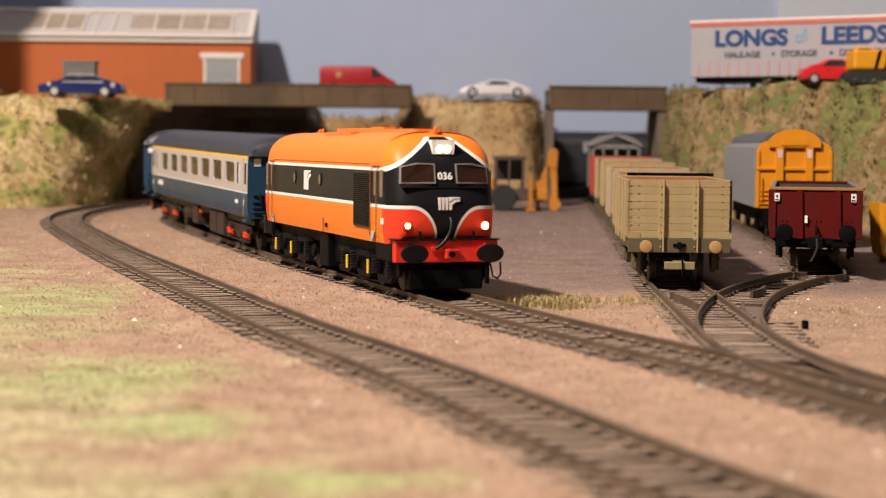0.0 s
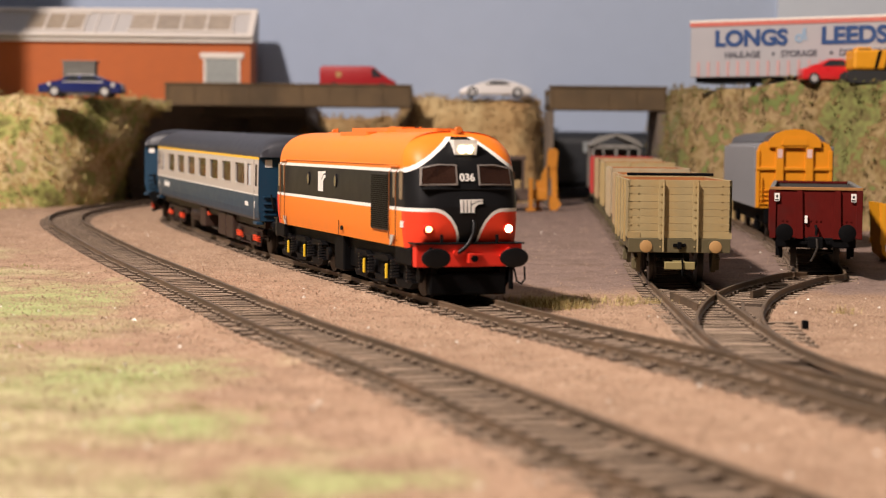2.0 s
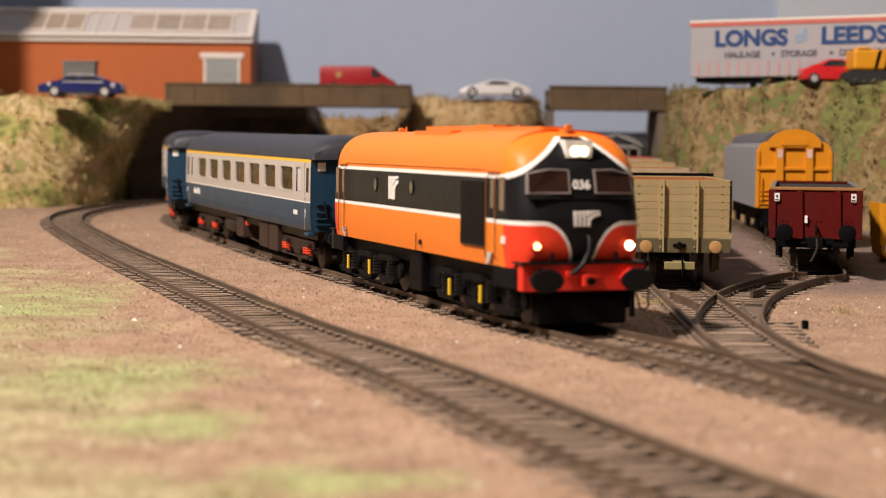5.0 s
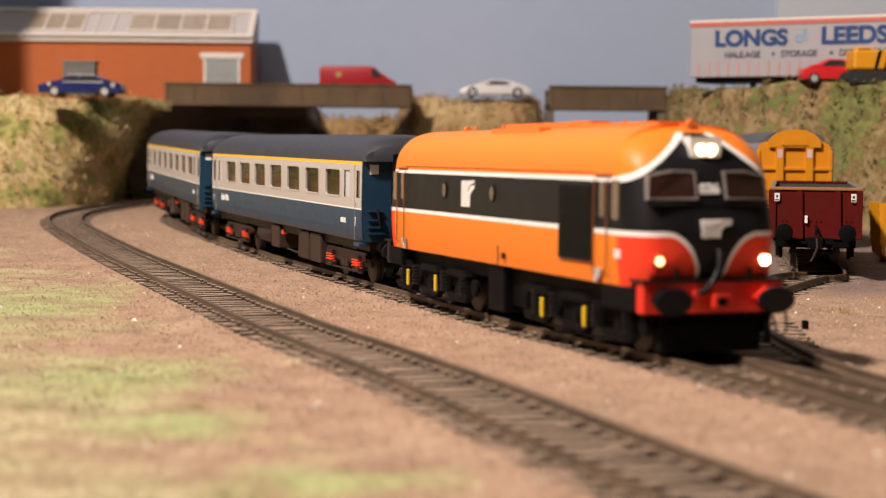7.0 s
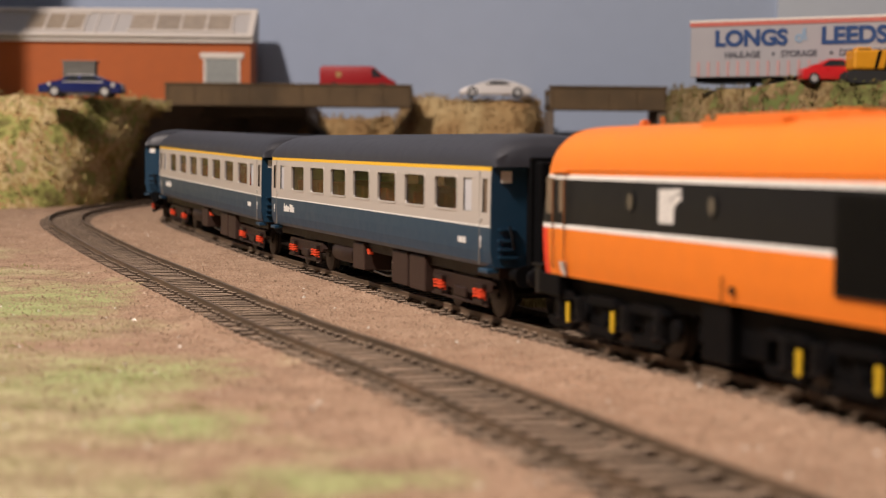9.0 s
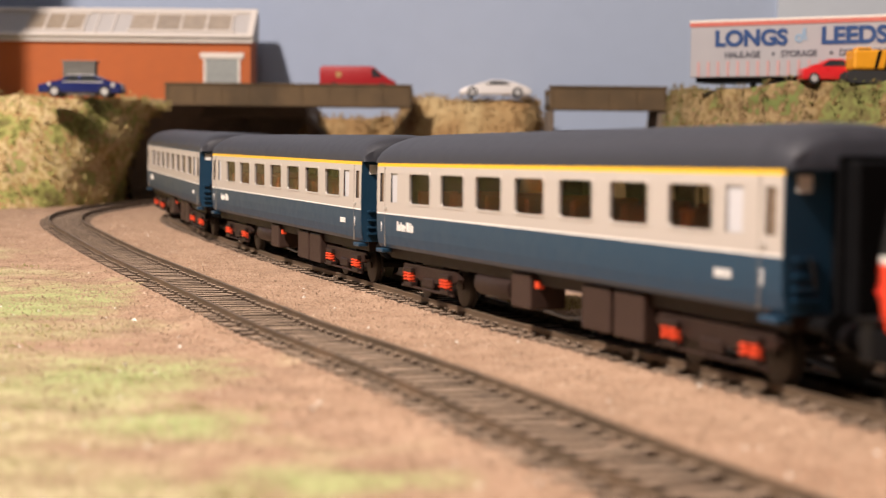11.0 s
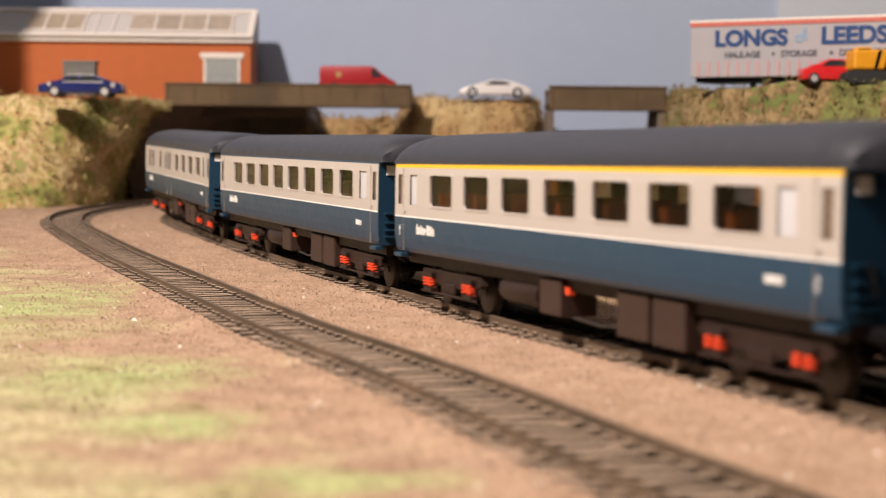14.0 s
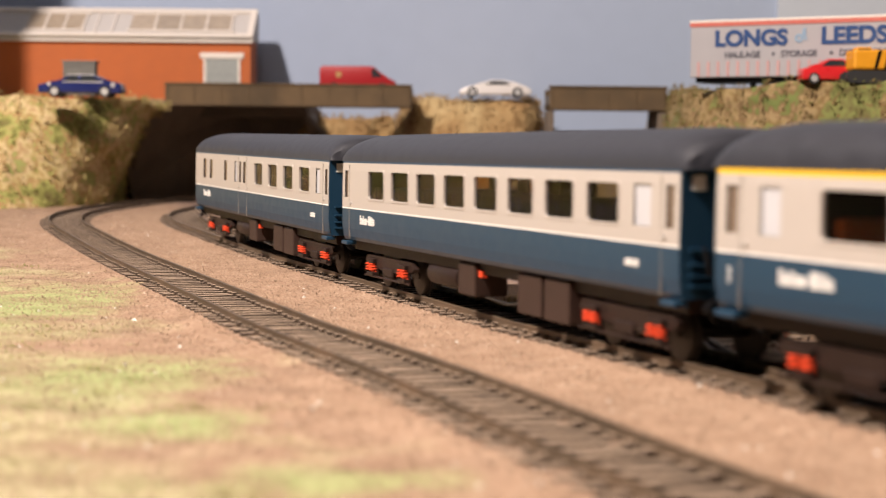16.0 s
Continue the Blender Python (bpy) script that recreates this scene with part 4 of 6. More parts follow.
def bogie_frame(c):
    """Sideframes with hornguides and axleboxes, three axles."""
    bm = bmesh.new()
    for s in (-1, 1):
        y0, y1 = s * 12.4, s * 14.2
        o = [(c - 30, 8.2), (c - 27, 11.4), (c - 12, 11.6), (c + 12, 11.6), (c + 27, 11.4), (c + 30, 8.2), (c + 29, 6.4), (c + 15, 7.0), (c + 11, 5.4), (c - 11, 5.4), (c - 15, 7.0), (c - 29, 6.4)]
        prism(bm, o, y0, y1)
        for dx in (-24, 0, 24):
            box(bm, c + dx - 2.6, s * 13.4, 3.6, c + dx + 2.6, s * 15.0, 9.0, bevel=0.4)
            cyl(bm, (c + dx, s * 15.2, 6.2), 1.7, 0.8, "y", 14)
            box(bm, c + dx - 4.4, s * 13.2, 2.6, c + dx - 2.9, s * 14.4, 7.2)
            box(bm, c + dx + 2.9, s * 13.2, 2.6, c + dx + 4.4, s * 14.4, 7.2)
            prism(bm, [(c + dx - 8.5, 10.6), (c + dx - 6.5, 12.0), (c + dx + 6.5, 12.0), (c + dx + 8.5, 10.6), (c + dx + 7.4, 10.0), (c + dx - 7.4, 10.0)], s * 13.6, s * 16.2)
            prism(bm, [(c + dx - 8.5, 4.9), (c + dx - 6.0, 3.0), (c + dx + 6.0, 3.0), (c + dx + 8.5, 4.9), (c + dx + 7.4, 5.2), (c + dx - 7.4, 5.2)], s * 13.6, s * 15.8)
            cyl(bm, (c + dx + 12, s * 14.6, 7.6), 2.4, 1.4, "y", 16, bevel=0.3)
        for dx in (-11, 11):
            cyl(bm, (c + dx, s * 14.4, 8.6), 1.2, 1.2, "y", 12)
        tube(bm, [(c - 29, s * 14.6, 3.2), (c - 10, s * 14.6, 2.4), (c + 10, s * 14.6, 2.4), (c + 29, s * 14.6, 3.2)], 0.45, 6)
    box(bm, c - 8, -12.4, 7, c + 8, 12.4, 12)
    return bm


WINDOW_RIM = mat("bright_window_rim", (0.24, 0.21, 0.19), 0.35, 0.1, vary=0.08, bump=0.0)
CAB_GLASS = mat("cab_glazing", (0.035, 0.017, 0.012), 0.06, vary=0.5, scale=120, bump=0.0)
PORT_GLASS = mat("porthole_glazing", (0.10, 0.085, 0.07), 0.12, vary=0.3, bump=0.0)
FROSTED_DARK = mat("smoky_glazing", (0.16, 0.115, 0.085), 0.2, vary=0.2, bump=0.0)
BROWN_RAIL = mat("brown_wire", (0.22, 0.075, 0.02), 0.4, vary=0.1, bump=0.0)

COACH_L = 253.0


def coach_side_windows(kind):
    """(start, end, sort) of the openings along one side, from the leading end backwards."""
    if kind == "first":
        w = [(-46.0 - 28.9 * k, -26.8 - 28.9 * k, "w") for k in range(7)]
        return [(-6.2, -2.4, "d"), (-21.5, -14.8, "f")] + w + [(-238.2, -231.8, "f"), (-249.6, -245.8, "d")]
    if kind == "second":
        w = [(-46.6 - 25.1 * k, -29.4 - 25.1 * k, "w") for k in range(8)]
        return [(-6.2, -2.4, "d"), (-21.8, -13.4, "f")] + w + [(-250.0, -246.4, "d")]
    w = [(-42.8 - 26.0 * k, -27.4 - 26.0 * k, "w") for k in range(4)]
    return [(-5.0, -1.8, "d"), (-18.3, -12.6, "f")] + w + [(-143.0, -138.0, "d"), (-151.0, -147.5, "d"), (-161.0, -156.0, "f"), (-183.8, -177.6, "d"), (-217.0, -211.0, "d"), (-233.0, -226.0, "d")]


def coach(kind, label):
    th = thing("railway_coach", (0, 0, 0), label, "coach", "coaches of the train")
    hw, zb, ze, zt = 18.4, 15.0, 41.9, 51.0
    opens = coach_side_windows(kind)
    w0, w1 = 29.6, 38.7
    top = 40.8 if kind == "first" else 41.3
    # half-profile of the side by height, with the paint band above each level
    levels = [(zb, 17.1, 0), (16.2, 17.8, 0), (19.0, 18.25, 0), (22.0, 18.4, 0), (25.7, 18.4, 1), (26.15, 18.4, 2), (w0, 18.4, 2), (w1, 18.3, 2), (top, 18.2, 3 if kind == "first" else 0), (42.0, 18.1, None)]
    xs = sorted({0.0, -COACH_L} | {v for a, b, _ in opens for v in (a, b)}, reverse=True)
    bm = bmesh.new()
    for s in (-1, 1):
        grid = [[bm.verts.new((x, s * y, z)) for x in xs] for z, y, _ in levels]
        for i in range(len(levels) - 1):
            for j in range(len(xs) - 1):
                mid = (xs[j] + xs[j + 1]) / 2
                if abs(levels[i][0] - w0) < 0.01 and any(a < mid < b for a, b, _ in opens):
                    continue
                f = bm.faces.new((grid[i][j], grid[i][j + 1], grid[i + 1][j + 1], grid[i + 1][j]))
                f.material_index = levels[i][2]
    body = part("body_side", bm, [BLUE, WHITE, CREAM, YELLOW_LINE], th)
    # roof with domed ends
    rb = bmesh.new()
    n = 12
    arc = []
    for k in range(0, 2 * n + 1):
        a = math.pi * k / (2 * n)
        c, q = math.cos(a), math.sin(a)
        arc.append((-(18.15) * (abs(c) ** 0.8) * (1 if c > 0 else -1), (abs(q) ** 0.85)))
    rows = []
    stations = [(2.2, 0.0, 0.0), (1.6, 0.55, 0.0), (0.0, 0.78, 0.0), (-3.0, 0.9, 0), (-9.0, 0.98, 0), (-16.0, 1.0, 0)]
    stations = [(x, k) for x, k, _ in stations] + [(-COACH_L + 16.0, 1.0), (-COACH_L + 9, 0.98), (-COACH_L + 3, 0.9), (-COACH_L, 0.78), (-COACH_L - 1.6, 0.55), (-COACH_L - 2.2, 0.0)]
    for x, k in stations:
        rows.append([rb.verts.new((x, y, 41.9 + (zt - 41.9) * q * k)) for y, q in arc])
    for a, b in zip(rows[:-1], rows[1:]):
        for k in range(len(arc) - 1):
            rb.faces.new((a[k], a[k + 1], b[k + 1], b[k]))
    roof = part("roof", rb, COACH_ROOF, th, "dark grey curved roof", smooth=True)
    # rain strip ribs over the ends and roof ventilators
    for x in (-1.5, -COACH_L + 1.5):
        for y in (-6.0, -3.2, 3.2, 6.0):
            part("end_rib", tube(bmesh.new(), [(x + (2.2 if x > -50 else -2.2), y * 1.9, 43.6), (x, y * 1.6, 47.3), (x + (-6 if x > -50 else 6), y * 1.3, 49.6)], 0.4, 6), PALE_RIB, roof)
    for x in (-24, -30, -COACH_L + 24, -COACH_L + 34):
        for y in (-7.0, 7.0):
            part("ventilator", bx(x - 1.2, y - 0.8, 48.2, x + 1.2, y + 0.8, 50.2, bevel=0.3), COACH_ROOF, roof)
    # ends
    for x, s in ((0.0, 1), (-COACH_L, -1)):
        eb = bmesh.new()
        o = [(-17.1, zb), (-18.3, 20), (-18.3, 38), (-18.0, 41.3), (-14, 44.5), (-8, 47.2), (8, 47.2), (14, 44.5), (18.0, 41.3), (18.3, 38), (18.3, 20), (17.1, zb)]
        prism(eb, o, x - s * 0.8, x + s * 0.3, plane="yz")
        end = part("end_wall", eb, BLUE, th, "dark blue coach end")
        part("gangway", box(box(bmesh.new(), x, -7.0, 14.5, x + s * 7.0, 7.0, 43.5, bevel=0.8), x, -8.2, 13.8, x + s * 3.0, 8.2, 44.5, bevel=0.5), BLACK_MATT, th, "black corridor connection")
        part("notice_plate", bx(x, -15.6, 37.6, x + s * 0.5, -12.6, 40.8), WHITE, end)
        for z in (17.5, 19.6, 22.0, 25.0):
            part("end_step", bx(x, -16.2, z, x + s * 1.2, -11.8 + (z % 3) * 0.4, z + 0.6), BLUE, end)
        part("jumper_cable", tube(bmesh.new(), [(x + s * 0.6, -13.0, 26), (x + s * 1.6, -12.6, 23), (x + s * 1.4, -12.0, 20)], 0.5, 6), BLACK, end)
        for y in (-11.5, 11.5):
            bb = cyl(bmesh.new(), (x + s * 4.0, y, 13.2), 1.6, 8, "x", 12)
            cyl(bb, (x + s * 8.2, y, 13.2), 2.9, 0.8, "x", 20)
            part("buffer", bb, BLACK_MATT, th, smooth=True)
        part("footstep", bx(x - s * 7.6, -18.9, 13.4, x - s * 0.6, -15.5, 14.6, bevel=0.2), BLUE, th)
        part("footstep", bx(x - s * 7.6, 15.5, 13.4, x - s * 0.6, 18.9, 14.6, bevel=0.2), BLUE, th)
        part("coupler_hook", box(box(bmesh.new(), x, -1.2, 9.0, x + s * 8.6, 1.2, 10.6), x + s * 6, -3, 8.6, x + s * 8.6, 3, 11.4, bevel=0.3), BLACK_MATT, th)
    # windows
    for a, b, sort in opens:
        for s in (-1, 1):
            y = s * 18.35
            pb = bmesh.new()
            prism(pb, rounded(a, b, w0, w1, 0.1, 2), y - s * 0.75, y - s * 0.45)
            if sort == "w":
                fr = bmesh.new()
                oo, ii = rounded(a - 0.5, b + 0.5, w0 - 0.5, w1 + 0.5, 1.5), rounded(a + 0.1, b - 0.1, w0 + 0.1, w1 - 0.1, 1.1)
                A = [fr.verts.new((u, y + s * 0.2, v)) for u, v in oo]
                B = [fr.verts.new((u, y + s * 0.2, v)) for u, v in ii]
                A2 = [fr.verts.new((u, y - s * 0.2, v)) for u, v in oo]
                B2 = [fr.verts.new((u, y - s * 0.7, v)) for u, v in ii]
                for k in range(len(oo)):
                    j = (k + 1) % len(oo)
                    fr.faces.new((A[k], A[j], B[j], B[k])); fr.faces.new((A[k], A2[k], A2[j], A[j])); fr.faces.new((B[k], B[j], B2[j], B2[k]))
                w = part("window", fr, CREAM, th)
                part("pane", pb, GLASS, w)
            else:
                w = part("door_window" if sort == "d" else "frosted_window", pb, FROSTED_DARK if sort == "d" else FROSTED, th)
    for s in (-1, 1):
        y = s * 18.4
        for x in ((-8.4, -COACH_L + 8.4) if kind != "brake" else (-8.0, -136.0, -152.8)):
            part("door_edge", bx(x - 0.12, y - s * 0.3, 15.4, x + 0.12, y + s * 0.06, 40.6), GREY_LINE, th)
            part("door_handle", bx(x + 1.2, y, 27.4, x + 2.4, y + s * 0.6, 28.0), SILVER, th)
        # lettering too small to read becomes bars; the class figure can be read
        for dx, wd, hb in ((0, 1.0, 3.0), (1.5, 1.5, 2.1), (3.5, 0.9, 2.8), (4.9, 1.5, 2.1), (6.8, 1.1, 2.1), (8.2, 0.8, 0.7), (9.5, 1.9, 3.0), (11.9, 0.8, 2.8), (13.2, 0.9, 2.8), (14.6, 1.4, 2.1)):
            u = -231.5 + dx if s < 0 else -215.0 - dx - wd
            z = 21.9 if hb < 1 else 20.9
            part("letter_bar", bx(u, y, z, u + wd, y + s * 0.12, z + hb), WHITE, th)
        bars = bmesh.new()
        for k in range(4):
            box(bars, -25.4 + k * 1.7, y, 20.6, -24.2 + k * 1.7, y + s * 0.12, 22.3)
        part("number_bars", bars, WHITE, th)
        if kind == "first":
            for x in (-7.2, -COACH_L + 5.0):
                t = text_mesh("class_figure", "1", 4.6, 0.08, WHITE, th, pose(x * MM, (y + s * 0.05) * MM, 20.0 * MM, 90, 0, 0 if s < 0 else 180))
    # interior
    part("floor_pan", bx(-COACH_L + 2, -16.2, 14.8, -2, 16.2, 19.5), INTERIOR, th)
    sm_o = mesh_of(box(box(bmesh.new(), -4, -6.2, 19.4, 4, 6.2, 25, bevel=0.6), -4.4, -6.2, 19.4, -1.8, 6.2, 33.5, bevel=0.6), "seat", SEAT_ORANGE if kind == "first" else SEAT_BLUE)
    for a, b, sort in opens:
        if sort == "w":
            for y in (-9.6, 9.6):
                share("seat", sm_o, th, pose(((a + b) / 2 - 5) * MM, y * MM, 0))
    part("partition", bx(-26.5, -16.8, 19.5, -25.5, 16.8, 41), INTERIOR, th)
    part("partition", bx(-COACH_L + 24, -16.8, 19.5, -COACH_L + 25, 16.8, 41), INTERIOR, th)
    part("ceiling_lining", bx(-COACH_L + 2, -16.8, 41.0, -2, 16.8, 41.8), INTERIOR, th)
    # underframe boxes
    part("solebar", bx(-COACH_L + 3, -14.5, 11.6, -3, 14.5, 14.9), UNDER, th)
    for x0, x1, zz in ((-95.5, -79.5, 3.6), (-77.5, -62.0, 3.4), (-141.0, -127.5, 5.0)):
        part("equipment_box", bx(x0, -16.0, zz, x1, -6.0, 14.2, bevel=0.5), BOX_BROWN, th)
        part("equipment_box", bx(x0, 6.0, zz, x1, 16.0, 14.2, bevel=0.5), BOX_BROWN, th)
    part("air_cylinder", cyl(bmesh.new(), (-158, -12.0, 9.0), 3.4, 26, "x", 18, bevel=0.6), UNDER, th, smooth=True)
    part("pipe_run", tube(bmesh.new(), [(-125, -13, 5), (-110, -13, 4.4), (-96, -13, 6)], 0.35, 6), STEEL, th)
    part("red_tap", bx(-126.6, -15.2, 10.6, -124.0, -13.5, 12.6, bevel=0.2), SPRING_RED, th)
    for c in (-33.5, -COACH_L + 41.0):
        bm = bmesh.new()
        for s in (-1, 1):
            prism(bm, [(c - 26, 8.6), (c - 24, 10.6), (c + 24, 10.6), (c + 26, 8.6), (c + 24, 7.6), (c + 8, 6.2), (c - 8, 6.2), (c - 24, 7.6)], s * 12.6, s * 14.4)
            for dx in (-17, 17):
                box(bm, c + dx - 3.6, s * 13.4, 4.2, c + dx + 3.6, s * 14.3, 9.6, bevel=0.3); box(bm, c + dx - 3.6, s * 13.6, 3.9, c + dx + 3.6, s * 15.8, 5.2, bevel=0.2); box(bm, c + dx - 3.6, s * 13.6, 8.1, c + dx + 3.6, s * 15.8, 9.6, bevel=0.2)
            box(bm, c - 5, s * 13.8, 4.4, c + 5, s * 15.0, 7.4, bevel=0.5)
            tube(bm, [(c - 24, s * 15.0, 3.8), (c + 24, s * 15.0, 3.8)], 0.4, 6)
        box(bm, c - 8, -12.6, 6, c + 8, 12.6, 12)
        bg = part("bogie", bm, UNDER, th, "brown two-axle bogie")
        for dx in (-17, 17):
            wheelset(bg, c + dx, 6.0)
            for s in (-1, 1):
                for e in (-2.0, 2.0):
                    sp = bmesh.new()
                    coil(sp, (c + dx + e, s * 14.9, 5.3), 1.25, 2.8, 3, 0.33, 5)
                    part("coil_spring", sp, SPRING_RED, bg, "orange-red coil spring")
    return th


GREY_LINE = mat("grey_door_gap", (0.25, 0.22, 0.19), 0.6, vary=0.05, bump=0.0)

LOCO = locomotive()
COACHES = [coach("first", "blue and grey model coach with a yellow first-class stripe")]
COACHES.append(copy_thing(COACHES[0], Matrix.Identity(4)))
COACHES.append(coach("second", "blue and grey model second-class coach with eight large windows"))
COACHES.append(coach("brake", "blue and grey model brake coach at the tail of the train"))

# ---- yard tracks with their turnout ----


def on_main(p):
    """True near the main line, where its own sleepers lie."""
    return min((p - q).length for q in MAIN[90:]) < 21


def on_yard(p):
    return min((p - q).length for q in YARD) < 17


track("track_yard", YARD, "weathered brown yard track leading to the wagons", skip=lambda p: on_main(p), drop=0.25)
siding = track("track_siding", SIDING, "curved siding track leaving the yard turnout", skip=lambda p: on_yard(p) or on_main(p), drop=0.4)
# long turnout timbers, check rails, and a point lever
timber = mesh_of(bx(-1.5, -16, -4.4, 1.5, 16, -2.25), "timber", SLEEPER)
shade_flanks(timber)
for k in range(7):
    share("timber", timber, siding, pose((80 + k * 0.9) * MM, (433 + k * 9.0) * MM, -0.2 * MM, 0, 0, 90 + k * 1.5))
for pts in ([(75.5, 560), (77.5, 535), (78.2, 518)], [(86.5, 470), (88.6, 500), (93.5, 528)], [(103, 566), (108.5, 578), (112, 590)]):
    bm = bmesh.new()
    for a, b in zip(pts[:-1], pts[1:]):
        prism(bm, [(a[0] - 0.5, a[1]), (a[0] + 0.5, a[1]), (b[0] + 0.5, b[1]), (b[0] - 0.5, b[1])], -2.6, -0.1, plane="xy")
    part("check_rail", bm, RAIL, siding)
lever = thing("point_lever", (102.7, 480, -4.2), "small dark point lever stub beside the turnout", "point lever")
part("lever", bx(-0.9, -0.9, 0, 0.9, 0.9, 3.2, bevel=0.2), BLACK_MATT, lever)
part("tie_bar", bx(-9, -0.7, -0.2, 0, 0.7, 0.6), BLACK_MATT, lever)


def along(line, y):
    """Place and heading (towards the viewer's end of the layout) on a yard line at a given y."""
    k = min(range(1, len(line) - 1), key=lambda i: abs(line[i].y - y))
    d = (line[k + 1] - line[k - 1]).normalized()
    return line[k], math.degrees(math.atan2(d.y, d.x))


def running_gear(th, length, r=6.0, material=None, inset=15.0):
    for x in (-inset, -length + inset):
        wheelset(th, x, r)
        for y in (-12.6, 12.6):
            s = 1 if y > 0 else -1
            bm = prism(bmesh.new(), [(x - 7.5, 12), (x + 7.5, 12), (x + 3.4, 5.4), (x + 2.4, 3.4), (x - 2.4, 3.4), (x - 3.4, 5.4)], y, y + s * 1.4)
            box(bm, x - 2.3, y + s * 1.0, 4.2, x + 2.3, y + s * 2.8, 8.0, bevel=0.4)
            for k in range(4):
                box(bm, x - 8 + k * 1.4, y + s * 1.0, 8.2 + k * 0.55, x + 8 - k * 1.4, y + s * 2.4, 8.7 + k * 0.55)
            part("axleguard", bm, material or BLACK_MATT, th)


def plank_wagon(at, turn, label, tall=36.2, paint=None, under=None, length=79.0):
    paint, under = paint or BEIGE, under or OLIVE
    th = thing("open_wagon", at, label, "wagon", "open wagons in the yard", turn)
    hw, z0 = 17.9, 16.0
    n = 8
    h = (tall - z0) / n
    end_me = mesh_of(bx(-0.9, -hw, 0.05, 0.0, hw, h, bevel=0.08), "plank", paint)
    side_me = mesh_of(bx(-length, -0.45, 0.05, 0, 0.45, h, bevel=0.08), "plank", paint)
    for k in range(n):
        share("plank", end_me, th, pose(0, 0, (z0 + k * h) * MM))
        share("plank", end_me, th, pose((-length + 0.9) * MM, 0, (z0 + k * h) * MM))
        for y in (-hw + 0.45, hw - 0.45):
            share("plank", side_me, th, pose(0, y * MM, (z0 + k * h) * MM))
    lining = bmesh.new()
    box(lining, -length + 1.0, -hw + 1.0, z0, -1.0, -hw + 1.6, tall - 0.3)
    box(lining, -length + 1.0, hw - 1.6, z0, -1.0, hw - 1.0, tall - 0.3)
    box(lining, -1.6, -hw + 1.6, z0, -1.0, hw - 1.6, tall - 0.3)
    box(lining, -length + 1.0, -hw + 1.6, z0, -length + 1.6, hw - 1.6, tall - 0.3)
    box(lining, -length + 1, -hw + 1, z0, -1, hw - 1, z0 + 1.0)
    part("lining", lining, RUST_LOAD, th, "rust-brown inside")
    rivet = mesh_of(cyl(bmesh.new(), (0, 0, 0), 0.32, 0.45, "x", 8), "bolt", paint)
    for y in (-6.4, 5.4):
        st = part("stanchion", box(box(bmesh.new(), -0.2, y - 1.0, 11.2, 0.35, y + 1.0, tall + 0.1, bevel=0.08), 0.2, y + 0.5, 11.2, 1.5, y + 1.0, tall - 1.0, bevel=0.06), paint, th)
        for k in range(9):
            share("bolt", rivet, st, pose(0.45 * MM, (y - 0.2) * MM, (13 + k * 2.65) * MM))
    for y in (-17.0, -14.4, 14.4, 17.0):
        for k in range(7):
            share("bolt", rivet, th, pose(0.02 * MM, y * MM, (18 + k * 2.75) * MM))
    for sx in (0, -length):
        s = 1 if sx == 0 else -1
        part("corner_plate", bx(sx - s * 0.9, -hw - 0.1, z0, sx + s * 0.18, -13.6, z0 + 2.0), paint, th)
        part("corner_plate", bx(sx - s * 0.9, 13.6, z0, sx + s * 0.18, hw + 0.1, z0 + 2.0), paint, th)
        part("headstock", bx(sx - s * 2.0, -17.6, 11.0, sx + s * 0.4, 17.6, 15.95, bevel=0.2), under, th)
        for y in (-11.9, 11.9):
            b = part("buffer", cyl(cyl(bmesh.new(), (sx + s * 2.6, y, 13.4), 1.5, 5, "x", 14), (sx + s * 0.6, y, 13.4), 2.2, 0.8, "x", 14), under, th, smooth=True)
            part("buffer_head", cyl(bmesh.new(), (sx + s * 5.2, y, 13.4), 2.15, 0.7, "x", 24, bevel=0.15), BUFFER_TAN, b, "tan buffer head", smooth=True)
        part("drawhook", box(box(bmesh.new(), sx, -0.7, 12.4, sx + s * 2.0, 0.7, 14.8, bevel=0.25), sx, -2.2, 13.0, sx + s * 0.8, 2.2, 14.2, bevel=0.1), BLACK_MATT, th)
        part("coupler", box(box(bmesh.new(), sx + s * 1, -5.2, 5.4, sx + s * 4.0, 5.2, 8.0, bevel=0.25), sx - s * 5, -2, 6.4, sx + s * 2, 2, 8.2), OLIVE_PALE, th, "olive tension-lock coupler")
        part("coupler_hook", tube(bmesh.new(), [(sx + s * 4.2, 0.8, 3.2), (sx + s * 4.4, 0.9, 7), (sx + s * 4.2, 0.6, 9.4)], 0.35, 6), BLACK_MATT, th)
    for y in (-hw - 0.1, hw + 0.1):
        s = 1 if y > 0 else -1
        for x in (-14, -30, -length + 30, -length + 14):
            part("side_post", bx(x - 0.8, y - s * 0.3, z0 - 2, x + 0.8, y + s * 0.55, tall - 0.3, bevel=0.1), paint, th)
    part("solebar", bx(-length + 2, -16.6, 11.4, -2, -14.4, 15.9), under, th)
    part("solebar", bx(-length + 2, 14.4, 11.4, -2, 16.6, 15.9), under, th)
    part("floor_frame", bx(-length + 2, -14.4, 11.8, -2, 14.4, 15.9), BLACK_MATT, th)
    running_gear(th, length, material=under)
    return th


